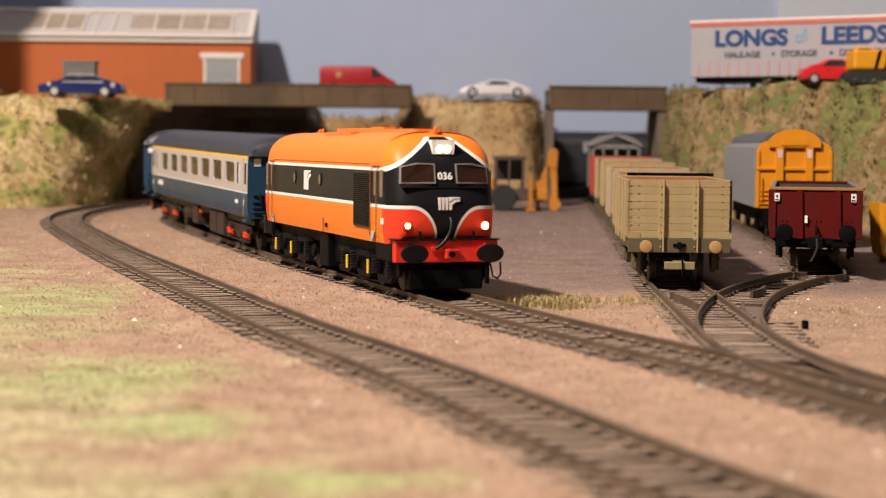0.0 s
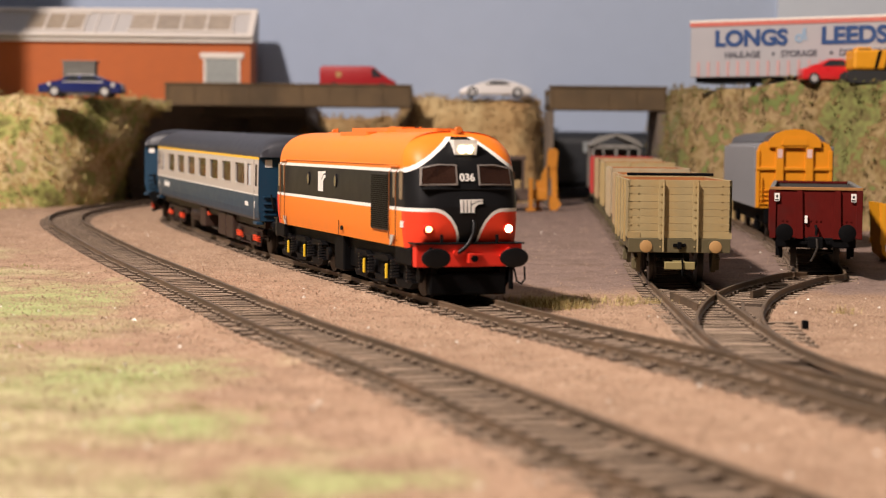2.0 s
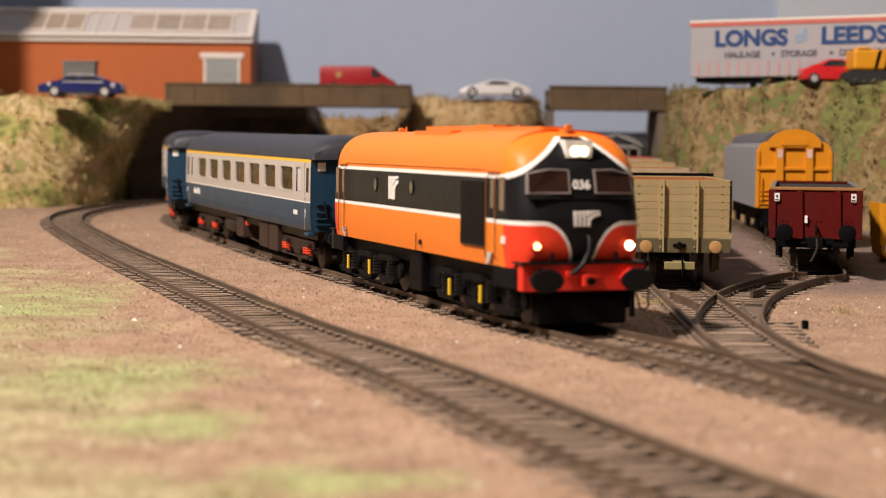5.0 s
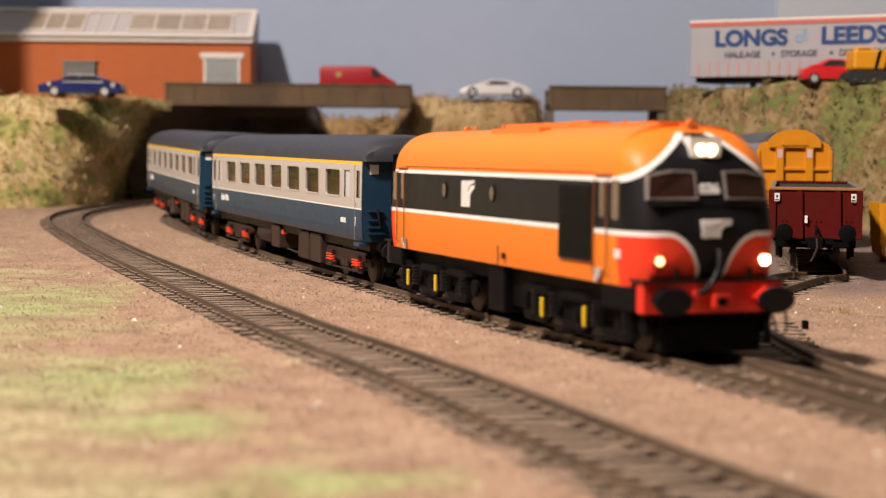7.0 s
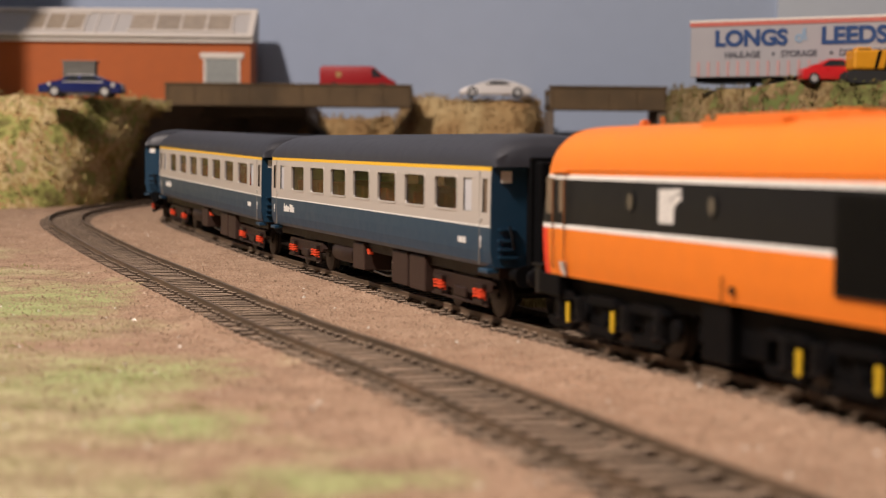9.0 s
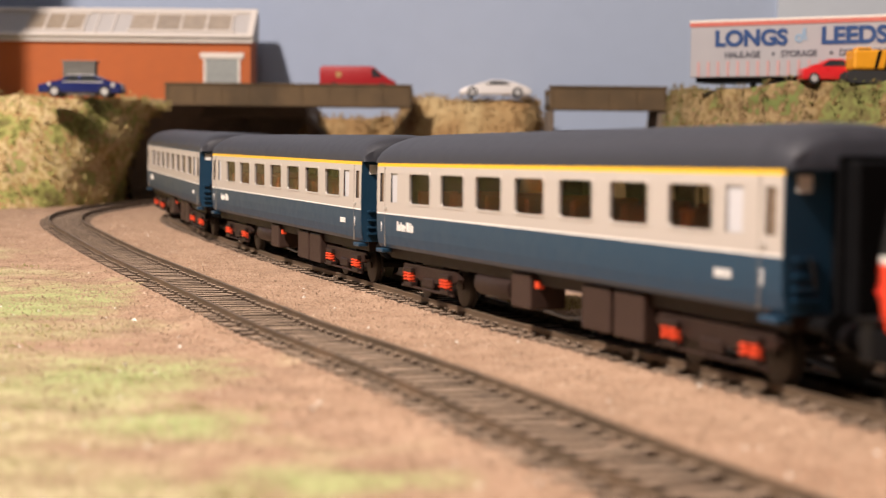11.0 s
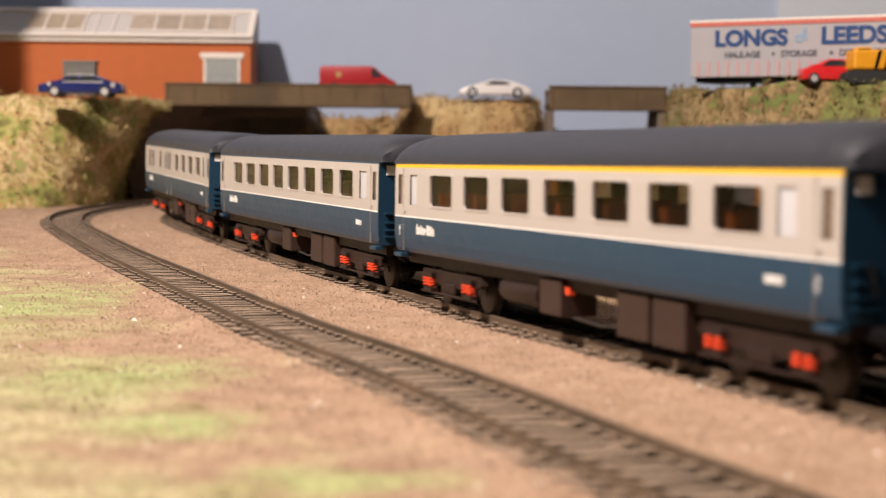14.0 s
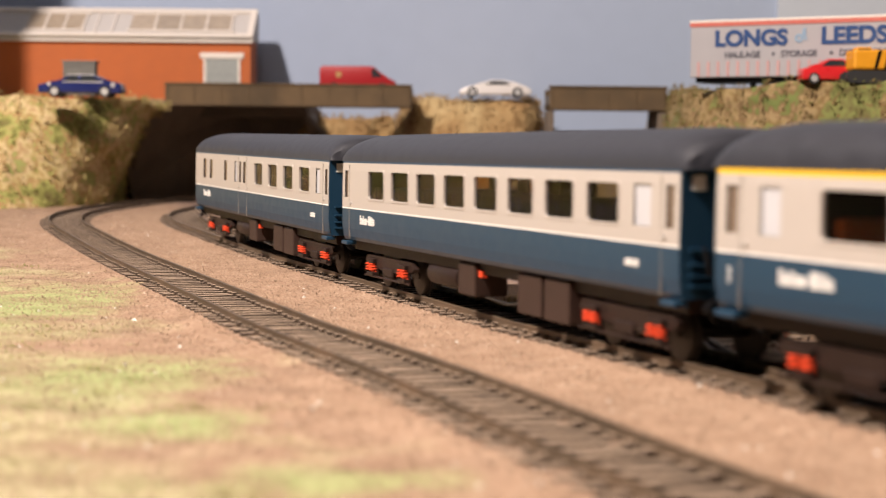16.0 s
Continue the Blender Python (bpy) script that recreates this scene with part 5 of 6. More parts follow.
OLIVE_PALE = mat("pale_olive_paint", (0.27, 0.22, 0.09), 0.6, vary=0.12)
WEATHERED_BEIGE = [BEIGE, mat("warm_beige_plank_paint", (0.36, 0.27, 0.155), 0.65, vary=0.12, bump=0.1, dirt=(0.33, 0.18, 0.06), dirt_amount=0.5), mat("pale_beige_plank_paint", (0.38, 0.31, 0.20), 0.65, vary=0.1, bump=0.1, dirt=(0.36, 0.22, 0.09), dirt_amount=0.4)]
for k, (y, tall) in enumerate(((590, 36.2), (682, 36.4), (774, 36.8), (866, 37.0), (958, 37.0))):
    p, turn = along(YARD, y)
    plank_wagon((p.x, p.y, lift(p.y + 40)), turn, "beige-grey eight-plank open wagon, weathered, standing in the yard", tall, WEATHERED_BEIGE[k % 3])
p, turn = along(YARD, 1050)
plank_wagon((p.x, p.y, lift(p.y + 40)), turn, "red open wagon standing beyond the beige wagons", 37.2, mat("red_wagon_paint", (0.40, 0.035, 0.03), 0.55, vary=0.12))
bar = thing("load_bar", (along(YARD, 674)[0].x, 674, 36.2), "dark bar lying across the wagon rims", "bar")
part("bar", bx(-15, -1.2, 0, 19, 1.2, 1.2, bevel=0.3), BLACK_MATT, bar)
tagged(bar, "dark round-edged bar laid across a wagon's rim")


def brake_van(at, turn):
    th = thing("brake_van", at, "grey weathered brake van with a curved roof and open end", "brake van", turn=turn)
    L, hw = 78.0, 17.0
    bm = bmesh.new()
    box(bm, -L, -hw, 15, 0, -hw + 1, 44); box(bm, -L, hw - 1, 15, 0, hw, 44); box(bm, -L, -hw, 15, -L + 1, hw, 44)
    box(bm, -14, -hw, 15, -13, hw, 44); box(bm, -1, -hw, 15, 0, hw, 27); box(bm, -1, -1, 27, 0, 1, 44); box(bm, -1, -hw, 27, 0, -hw + 2.5, 44); box(bm, -1, hw - 2.5, 27, 0, hw, 44)
    box(bm, -1, -9, 27, 0, -7.8, 44); box(bm, -1, 7.8, 27, 0, 9, 44); box(bm, -1, -hw, 42, 0, hw, 45)
    part("body", bm, FADED_GREY, th)
    rb = bmesh.new()
    o = [(-18.5, 44), (-14, 48), (-8, 51), (0, 52.2), (8, 51), (14, 48), (18.5, 44), (17.5, 43.4), (0, 50.6), (-17.5, 43.4)]
    prism(rb, o, -L - 1.5, 1.5, plane="yz")
    part("roof", rb, FADED_GREY, th)
    part("headstock", box(box(bmesh.new(), -2, -16.5, 10.8, 0.6, 16.5, 15), -L, -14, 11, 0, 14, 15), BLACK_MATT, th)
    for y in (-11.5, 11.5):
        part("buffer", cyl(cyl(bmesh.new(), (2.5, y, 13.2), 1.3, 5, "x", 12), (5, y, 13.2), 2.4, 0.7, "x", 18), BLACK_MATT, th)
    running_gear(th, L)


p, turn = along(YARD, 1150)
brake_van((p.x, p.y, lift(p.y + 40)), turn)


def dark_coach():
    th = thing("dark_coach", (40, 1536, 3.4), "very dark coach standing crosswise beyond the small bridge", "coach")
    bm = bmesh.new()
    o = body_profile(17.5, 12, 44, 57, tumble=1.0)
    rows = [[bm.verts.new((x, y, z)) for y, z in o] for x in (0, 240)]
    for k in range(len(o) - 1):
        bm.faces.new((rows[0][k], rows[0][k + 1], rows[1][k + 1], rows[1][k]))
    bm.faces.new(rows[0]); bm.faces.new(rows[1][::-1])
    part("body", bm, DEEP_GREEN, th, smooth=True)
    for x in (20, 52, 84, 121, 141, 170, 205):
        w = part("window", prism(bmesh.new(), rounded(x - 0.8, x + 10.4, 38.0, 48.6, 0.8), -17.0, -17.9), DARK_GREY, th)
        part("pane", prism(bmesh.new(), rounded(x, x + 9.6, 38.8, 47.8, 0.6), -17.2, -18.1), PANE_PALE if x in (84, 170) else DARK_GLASS, w)
    part("underframe", bx(4, -14, 6, 236, 14, 13), BLACK_MATT, th)
    for x in (30, 60, 180, 210):
        bm = bmesh.new()
        for y in (-9, 9):
            cyl(bm, (x, y, 6.5), 6.5, 2.2, "y", 20)
        part("wheelset", bm, STEEL, th)
    for x in (96, 120, 150):
        part("axlebox", bx(x, -16, 7, x + 7, -13.5, 11, bevel=0.4), OLIVE, th)


PANE_PALE = mat("pale_coach_window", (0.30, 0.33, 0.34), 0.2, vary=0.1, bump=0.0)
dark_coach()


def box_wagon(at, turn):
    """Maroon steel open wagon."""
    L, hw, z0, z1 = 140.0, 17.5, 10.2, 29.3
    th = thing("steel_open_wagon", at, "maroon steel open wagon with rusty rim and black buffers", "wagon", turn=turn)
    bm = bmesh.new()
    box(bm, -1.2, -hw, z0, 0, hw, z1, bevel=0.2); box(bm, -L, -hw, z0, -L + 1.2, hw, z1, bevel=0.2)
    box(bm, -L + 1.2, -hw, z0 + 3, -1.2, -hw + 1.2, z1, bevel=0.2); box(bm, -L + 1.2, hw - 1.2, z0 + 3, -1.2, hw, z1, bevel=0.2)
    part("body", bm, MAROON, th)
    part("lining", box(box(box(box(box(bmesh.new(), -L + 1.2, -hw + 1.2, z0 + 3, -1.3, -hw + 1.5, z1 - 0.4), -L + 1.2, hw - 1.5, z0 + 3, -1.3, hw - 1.2, z1 - 0.4), -L + 1.2, -hw + 1.2, z0 + 3, -1.3, hw - 1.2, z0 + 3.6), -L + 1.3, -hw + 1.5, z0 + 3.6, -L + 1.6, hw - 1.5, z1 - 0.4), -1.6, -hw + 1.5, z0 + 3.6, -1.3, hw - 1.5, z1 - 0.4), DARK_GREY, th, "dark grey inside")
    part("rim", bx(-1.8, -hw - 0.4, z1 - 0.1, 0.6, hw + 0.4, z1 + 1.1, bevel=0.2), RUST_EDGE, th, "rust-worn front rim")
    part("side_rim", bx(-L, -hw - 0.4, z1 - 0.1, -1.8, -hw + 1.4, z1 + 1.0, bevel=0.2), FADED_GREY, th)
    part("side_rim", bx(-L, hw - 1.4, z1 - 0.1, -1.8, hw + 0.4, z1 + 1.0, bevel=0.2), FADED_GREY, th)
    part("back_rim", bx(-L, -hw + 1.4, z1 - 0.1, -L + 1.8, hw - 1.4, z1 + 1.0, bevel=0.2), MAROON, th)
    for y in (-6.4, 8.2):
        part("rib", prism(bmesh.new(), [(y - 1.6, z0), (y + 1.6, z0), (y + 1.0, z1 - 0.2), (y - 1.0, z1 - 0.2)], -0.2, 1.1, plane="yz"), MAROON, th)
    for y in (-hw + 0.9, hw - 0.9):
        part("corner_rib", bx(-0.2, y - 1.2, z0, 0.8, y + 1.2, z1 - 0.2, bevel=0.15), MAROON, th)
    for x in range(-130, 0, 22):
        for y in (-hw, hw):
            s = 1 if y > 0 else -1
            part("side_rib", bx(x, y - s * 0.2, z0 + 2, x + 2, y + s * 1.0, z1 - 0.3, bevel=0.15), MAROON, th)
    for y in (-hw + 2.4, hw - 3.2):
        pl = part("notice_plate", bx(0.7, y - 1.0, 24.8, 1.0, y + 1.0, 28.0), WHITE, th, "small white notice plate")
        part("notice_mark", box(box(bmesh.new(), 0.95, y - 0.35, 26.2, 1.1, y + 0.35, 27.2), 0.95, y - 0.7, 25.1, 1.1, y + 0.7, 25.6), BLACK_MATT, pl)
    part("label_strip", bx(0, -6.9 + 2.6, 16.2, 1.25, -5.7 + 2.6, 19.2, bevel=0.2), WHITE, th)
    for y in (-3.0, 1.0, 12.5, -12.0):
        part("bolt_row", box(box(bmesh.new(), -0.1, y - 1.2, 17, 0.35, y - 0.6, 17.6), -0.1, y + 0.6, 17, 0.35, y + 1.2, 17.6), MAROON, th)
    for y in (-12.0, 12.0):
        b = part("buffer", cyl(bmesh.new(), (2.6, y, 12.8), 1.8, 5.2, "x", 14), BLACK_MATT, th)
        part("buffer_head", cyl(bmesh.new(), (5.4, y, 12.8), 3.4, 0.8, "x", 28, bevel=0.2), BLACK_MATT, b, smooth=True)
    part("underframe", bx(-L + 3, -13, 6.5, -3, 13, 12), BLACK_MATT, th)
    part("headstock", bx(-2, -15.5, 6.8, 0.2, 15.5, 10.6, bevel=0.3), BLACK_MATT, th)
    part("coupler", box(box(bmesh.new(), 0, -3, 6.6, 4.6, 3, 11.0, bevel=0.4), 1, -5.6, 8.2, 3, 5.6, 9.2), BLACK_MATT, th)
    part("coupler_hook", tube(bmesh.new(), [(4.6, 0.5, 10.5), (5.0, 0.8, 7), (4.6, -0.6, 3.4), (4.2, -1.6, 1.6)], 0.5, 8), STEEL, th)
    part("brake_hose", tube(bmesh.new(), [(0.6, 0, 15.4), (2.0, 0.4, 14.0), (2.2, 0.2, 11.5)], 0.55, 8), BLACK_MATT, th)
    before = set(th.children)
    running_gear(th, L, inset=16)
    for o in set(th.children) - before:
        o.location.z = -1.8 * MM


p, turn = along(SIDING, 668)
box_wagon((p.x - 2.4, p.y, 2.0), -101.5)


def sliding_van(at, turn):
    """Long ribbed van with a yellow bulkhead end."""
    L, hw = 168.0, 18.6
    th = thing("ribbed_van", at, "silver-grey ribbed van with a warm yellow end", "van", turn=turn)
    o = [(-hw, 15.5), (-hw, 43), (-hw + 1.6, 47), (-hw + 4.5, 48.4), (hw - 4.5, 48.4), (hw - 1.6, 47), (hw, 43), (hw, 15.5)]
    part("body", prism(bmesh.new(), o, -L, -1.2, plane="yz"), VAN_GREY, th)
    rib = mesh_of(bx(-1.5, -0.9, 15.7, 1.5, 0.9, 46.0, bevel=0.3), "rib", VAN_GREY)
    for k in range(26):
        for y in (-hw, hw):
            share("rib", rib, th, pose((-4 - k * 6.4) * MM, y * MM, 0))
    rb = prism(bmesh.new(), [(-hw + 3, 48.2), (-hw + 5, 51.2), (-8, 53.4), (8, 53.4), (hw - 5, 51.2), (hw - 3, 48.2)], -L, -1.5, plane="yz")
    part("roof", rb, VAN_ROOF, th, "dark grey raised roof")
    end = part("end_wall", prism(bmesh.new(), o, -1.2, 0, plane="yz"), VAN_YELLOW, th, "warm yellow bulkhead end")
    dome = [(-12.6, 45.5), (-12.6, 49), (-9.5, 52.2), (-5, 54), (0, 54.6), (5, 54), (9.5, 52.2), (12.6, 49), (12.6, 45.5)]
    part("end_dome", prism(bmesh.new(), dome, -1.0, 1.8, plane="yz"), VAN_YELLOW, end)
    part("dome_recess", prism(bmesh.new(), [(-6.6, 46.6), (-5.4, 50.2), (5.4, 50.2), (6.6, 46.6)], 1.7, 2.3, plane="yz"), VAN_YELLOW, end)
    for y in (-7.2, 7.2):
        part("end_post", bx(-0.2, y - 1.9, 16, 1.7, y + 1.9, 45.6, bevel=0.25), VAN_YELLOW, end)
        part("notice_plate", bx(1.6, y - 1.2, 40.4, 1.85, y + 1.2, 44.6), NOTICE_PINK, end)
    part("cross_rail", bx(-0.2, -hw, 34.2, 1.2, hw, 35.8, bevel=0.25), VAN_YELLOW, end)
    part("cross_rail", bx(-0.2, -11, 24.0, 1.0, 11, 25.2, bevel=0.25), VAN_YELLOW, end)
    for y in (-hw + 0.9, hw - 0.9):
        part("corner_post", bx(-0.4, y - 0.9, 15.6, 0.8, y + 0.9, 44, bevel=0.25), VAN_YELLOW, end)
    for k in range(4):
        part("step", bx(0, -17.0, 17.4 + k * 2.2, 0.9, -11.4, 17.9 + k * 2.2), VAN_YELLOW, end)
    part("handrail", tube(bmesh.new(), [(0.2, -15.8, 18), (1.2, -15.8, 19), (1.2, -15.8, 30), (0.2, -15.8, 31)], 0.35, 6), VAN_YELLOW, end)
    part("underframe", bx(-L + 2, -14, 8, -2, 14, 15.6), BLACK_MATT, th)
    for y in (-12, 12):
        part("buffer", cyl(cyl(bmesh.new(), (2.4, y, 12.8), 1.8, 5, "x", 14), (5.2, y, 12.8), 3.2, 0.8, "x", 22), BLACK_MATT, th)
    running_gear(th, L, inset=34)


VAN_ROOF = mat("sooty_grey_roof", (0.075, 0.075, 0.08), 0.6, vary=0.25, bump=0.1)
NOTICE_PINK = mat("pink_white_notice", (0.65, 0.45, 0.42), 0.5, vary=0.25, scale=900)
p, turn = along(SIDING, 842)
sliding_van((p.x, p.y, lift(p.y + 60)), turn + 1.6)

# ---- bridges and tunnel mouth ----


def girder_bridge(name, x0, x1, y0, y1, z0, z1, label, pillars):
    th = thing(name, (0, 0, 0), label, "bridge", kind="structure")
    part("girder", bx(x0, y0, z0, x1, y0 + 6, z1, bevel=0.6), CONCRETE, th)
    part("girder", bx(x0, y1 - 6, z0, x1, y1, z1, bevel=0.6), CONCRETE, th)
    part("coping", bx(x0 - 0.5, y0 - 1.0, z1 - 0.2, x1 + 0.5, y0 + 7, z1 + 1.4, bevel=0.3), CONCRETE, th)
    part("deck", bx(x0, y0 + 6, z1 - 13, x1, y1 - 6, z1 - 5.6), ROAD, th)
    stiff = mesh_of(bx(-0.5, -0.6, z0 + 1, 0.5, 0, z1 - 0.6), "stiffener", CONCRETE)
    n = int((x1 - x0) / 21)
    for k in range(n + 1):
        share("stiffener", stiff, th, pose((x0 + 2 + k * (x1 - x0 - 4) / n) * MM, y0 * MM, 0))
    part("flange", bx(x0, y0 - 0.9, z0 - 0.6, x1, y0 + 6.6, z0 + 0.8, bevel=0.2), CONCRETE, th)
    for a, b, zz in pillars:
        part("abutment", bx(a, y0 + 1.5, -6, b, y1 - 1.5, z0 - 0.6, bevel=0.4), PORTAL, th)
    return th


ROAD = mat("grey_road_surface", (0.14, 0.13, 0.12), 0.9, vary=0.2, bump=0.3)
girder_bridge("bridge_wide", -229, -27, 1400, 1470, 78.3, 95.0, "long dark brown girder road bridge over the main tracks", [])
girder_bridge("bridge_small", 82, 173, 1330, 1400, 76.3, 93.0, "short dark brown girder bridge over the yard tracks", [(166.5, 173, 0), (82, 85.5, 0)])
portal = thing("tunnel_mouth", (0, 0, 0), "dark concrete tunnel mouth with sloping wing walls under the bridge", "tunnel", kind="structure")
bm = bmesh.new()
quad = [(-232, 1402, 79), (-262, 1395, 34), (-254, 1392, 6), (-250, 1390, -6), (-206, 1520, -6), (-184, 1545, 50), (-172, 1555, 79)]
a = [bm.verts.new(q) for q in quad]
b = [bm.verts.new((q[0] - 6, q[1] + 6, q[2])) for q in quad]
bm.faces.new(a); bm.faces.new(b[::-1])
for k in range(7):
    bm.faces.new((a[k], a[(k + 1) % 7], b[(k + 1) % 7], b[k]))
part("wing_wall", bm, PORTAL, portal)
bm = bmesh.new()
quad = [(-131, 1480, 79), (-108, 1478, 58), (-100, 1476, -6), (-104, 1555, -6), (-118, 1555, 79)]
a = [bm.verts.new(q) for q in quad]
b = [bm.verts.new((q[0] + 5, q[1] + 4, q[2])) for q in quad]
bm.faces.new(a); bm.faces.new(b[::-1])
for k in range(5):
    bm.faces.new((a[k], a[(k + 1) % 5], b[(k + 1) % 5], b[k]))
part("side_wall", bm, PORTAL, portal)
part("roof_slab", bx(-520, 1471, 70, -118, 1560, 84, bevel=0.5), PORTAL, portal)
part("back_wall", bx(-300, 1552, -6, -104, 1560, 70), PORTAL, portal)

# ---- buildings and vehicles on the upper level ----


def factory():
    th = thing("brick_factory", (-168, 1480, 84), "long orange brick factory with white trim and glazed sloping roof", "building")
    L, D = 330.0, 44.0
    part("wall_front", bx(-L, 0, 0, 0, 3, 51), BRICK, th)
    part("wall_side", bx(-3, 3, 0, 0, D, 51), BRICK, th)
    part("wall_side", bx(-L, 3, 0, -L + 3, D, 51), BRICK, th)
    part("wall_back", bx(-L, D, 0, 0, D + 3, 51), BRICK, th)
    course = mesh_of(bx(-L, -0.25, -0.12, 0, 0.1, 0.12), "brick_course", BRICK_DARK)
    for k in range(16):
        share("brick_course", course, th, pose(0, 0, (3 + k * 3.0) * MM))
    part("eaves_trim", bx(-L - 2, -3.5, 49.5, 2.5, 0, 53.5, bevel=0.4), TRIM, th)
    o = [(-3.5, 52), (-3.5, 53.5), (38, 79.5), (44, 79.5), (D + 3, 78), (D + 3, 52)]
    part("roof", prism(bmesh.new(), o, -L - 2, 2.0, plane="yz"), ROOF_FELT, th, "pale sloping sheet roof")
    tilt = math.degrees(math.atan2(26.0, 41.5))
    def slab(x0, x1, u0, u1, lift, thick, material, name):
        ob = part(name, bx(x0, u0, 0, x1, u1, thick, bevel=0.2), material, th)
        ob.matrix_local = pose(0, -3.5 * MM, 53.5 * MM, tilt, 0, 0) @ pose(0, 0, lift * MM)
        return ob
    slab(-L, 2, 43.5, 49.3, 0.2, 2.0, TRIM, "ridge_trim")
    slab(-L, 2, -1, 4.5, 0.2, 2.0, TRIM, "gutter_trim")
    slab(-3, 2.4, 0, 49, 0.3, 2.2, TRIM, "verge_trim")
    for a, b in ((-106, -17), (-196, -146), (-320, -230)):
        n = max(3, int((b - a) / 18))
        for k in range(n):
            w = (b - a) / n
            slab(a + k * w, a + (k + 1) * w - 1.6, 11, 40, 0.2, 0.8, ROOF_PANEL, "roof_light")
            slab(a + (k + 1) * w - 1.6, a + (k + 1) * w, 9, 42, 0.25, 1.4, TRIM, "glazing_bar")
        slab(a - 2, b + 2, 40, 42.5, 0.3, 1.5, TRIM, "glazing_bar")
        slab(a - 2, b + 2, 8.5, 11, 0.3, 1.5, TRIM, "glazing_bar")
    for x in (-120, -135):
        slab(x - 1.2, x, 2, 50, 0.25, 1.2, TRIM, "glazing_bar")
    d = part("roller_door", bx(-38.5, -0.6, 0, -11, 0.4, 36, bevel=0.2), ROLLER, th, "grey roller shutter door")
    for k in range(11):
        part("slat", bx(-38, -0.9, 2 + k * 3.1, -11.5, -0.5, 4.4 + k * 3.1), ROLLER, d)
    part("door_frame", box(box(bmesh.new(), -40.6, -1.2, 0, -38.5, 0.4, 38), -11, -1.2, 0, -8.9, 0.4, 38), TRIM, th)
    part("door_lintel", bx(-43.5, -1.8, 36, -5.8, 0.4, 41, bevel=0.3), TRIM, th)
    part("dark_doorway", bx(-262, -0.5, 0, -230, 0.3, 34), BLACK_MATT, th)


BRICK_DARK = mat("brick_mortar_course", (0.40, 0.115, 0.04), 0.85, vary=0.12)
factory()


def wheels_of(th, xs, hy, r, hub=True):
    for x in xs:
        for y in (-hy, hy):
            s = 1 if y > 0 else -1
            w = part("wheel", cyl(bmesh.new(), (x, y, r), r, 2.6, "y", 20, bevel=0.3), TYRE, th, smooth=True)
            if hub:
                part("hub", cyl(bmesh.new(), (x, y + s * 1.2, r), r * 0.62, 0.6, "y", 16), HUB, w)


def car(at, turn, label, paint, side, glass_side, wheel_x, hw=11.5, r=4.2, name="car"):
    """Body from a side outline, rounded by bevels, with glazing set into it."""
    th = thing(name, at, label, "car" if name == "car" else "van", turn=turn)
    bm = prism(bmesh.new(), side, -hw, hw)
    bmesh.ops.bevel(bm, geom=list(bm.edges), offset=1.3, segments=3, affect="EDGES", profile=0.5)
    part("body", bm, paint, th, smooth=True)
    for o in glass_side:
        for y in (-hw, hw):
            s = 1 if y > 0 else -1
            part("window", prism(bmesh.new(), o, y - s * 1.0, y + s * 0.12), CAR_GLASS, th)
    wheels_of(th, wheel_x, hw - 0.9, r)
    return th


# saloon with a folded frame behind it
c = car((-262, 1238, 79.0), 0, "metallic blue saloon car with bright trim on the bank top", CAR_BLUE, [(-30, 3), (-30, 9), (-22, 10.6), (-13, 11.4), (-8, 16.4), (10, 16.6), (17, 11.6), (29, 10.4), (30, 3)], [[(-11, 11.6), (-7.4, 15.6), (-0.6, 15.7), (-0.6, 11.6)], [(0.6, 11.6), (0.6, 15.7), (9.4, 15.7), (14.6, 11.6)]], (-18, 18))
part("trim_strip", bx(-12, -11.9, 10.6, 17, -11.2, 11.4), HUB, c)
part("trim_strip", bx(-9, -11.4, 15.8, 11, -10.9, 16.5), HUB, c)
part("headlamp", cyl(bmesh.new(), (24, -11.3, 9.2), 1.7, 1.0, "y", 12), HUB, c)
part("tail_lamp", cyl(bmesh.new(), (-22, -11.4, 9.4), 1.4, 1.0, "y", 12), HUB, c)
fr = thing("slatted_crate", (-273, 1277, 81.5), "grey slatted crate frame standing behind the blue car", "crate")
part("body", bx(-12, 0, 0, 12, 10, 24.5, bevel=0.4), FADED_GREY, fr)
part("top_rim", bx(-13, -1, 24.5, 13, 11, 26.0, bevel=0.5), FADED_GREY, fr)
for k in range(9):
    part("slat", bx(-11.6 + k * 2.7, -0.7, 1, -10.6 + k * 2.7, 0.2, 24.3), FADED_GREY, fr)
for k in range(4):
    part("cross_slat", bx(-12, -1.0, 4 + k * 6, 12, -0.6, 4.9 + k * 6), FADED_GREY, fr)

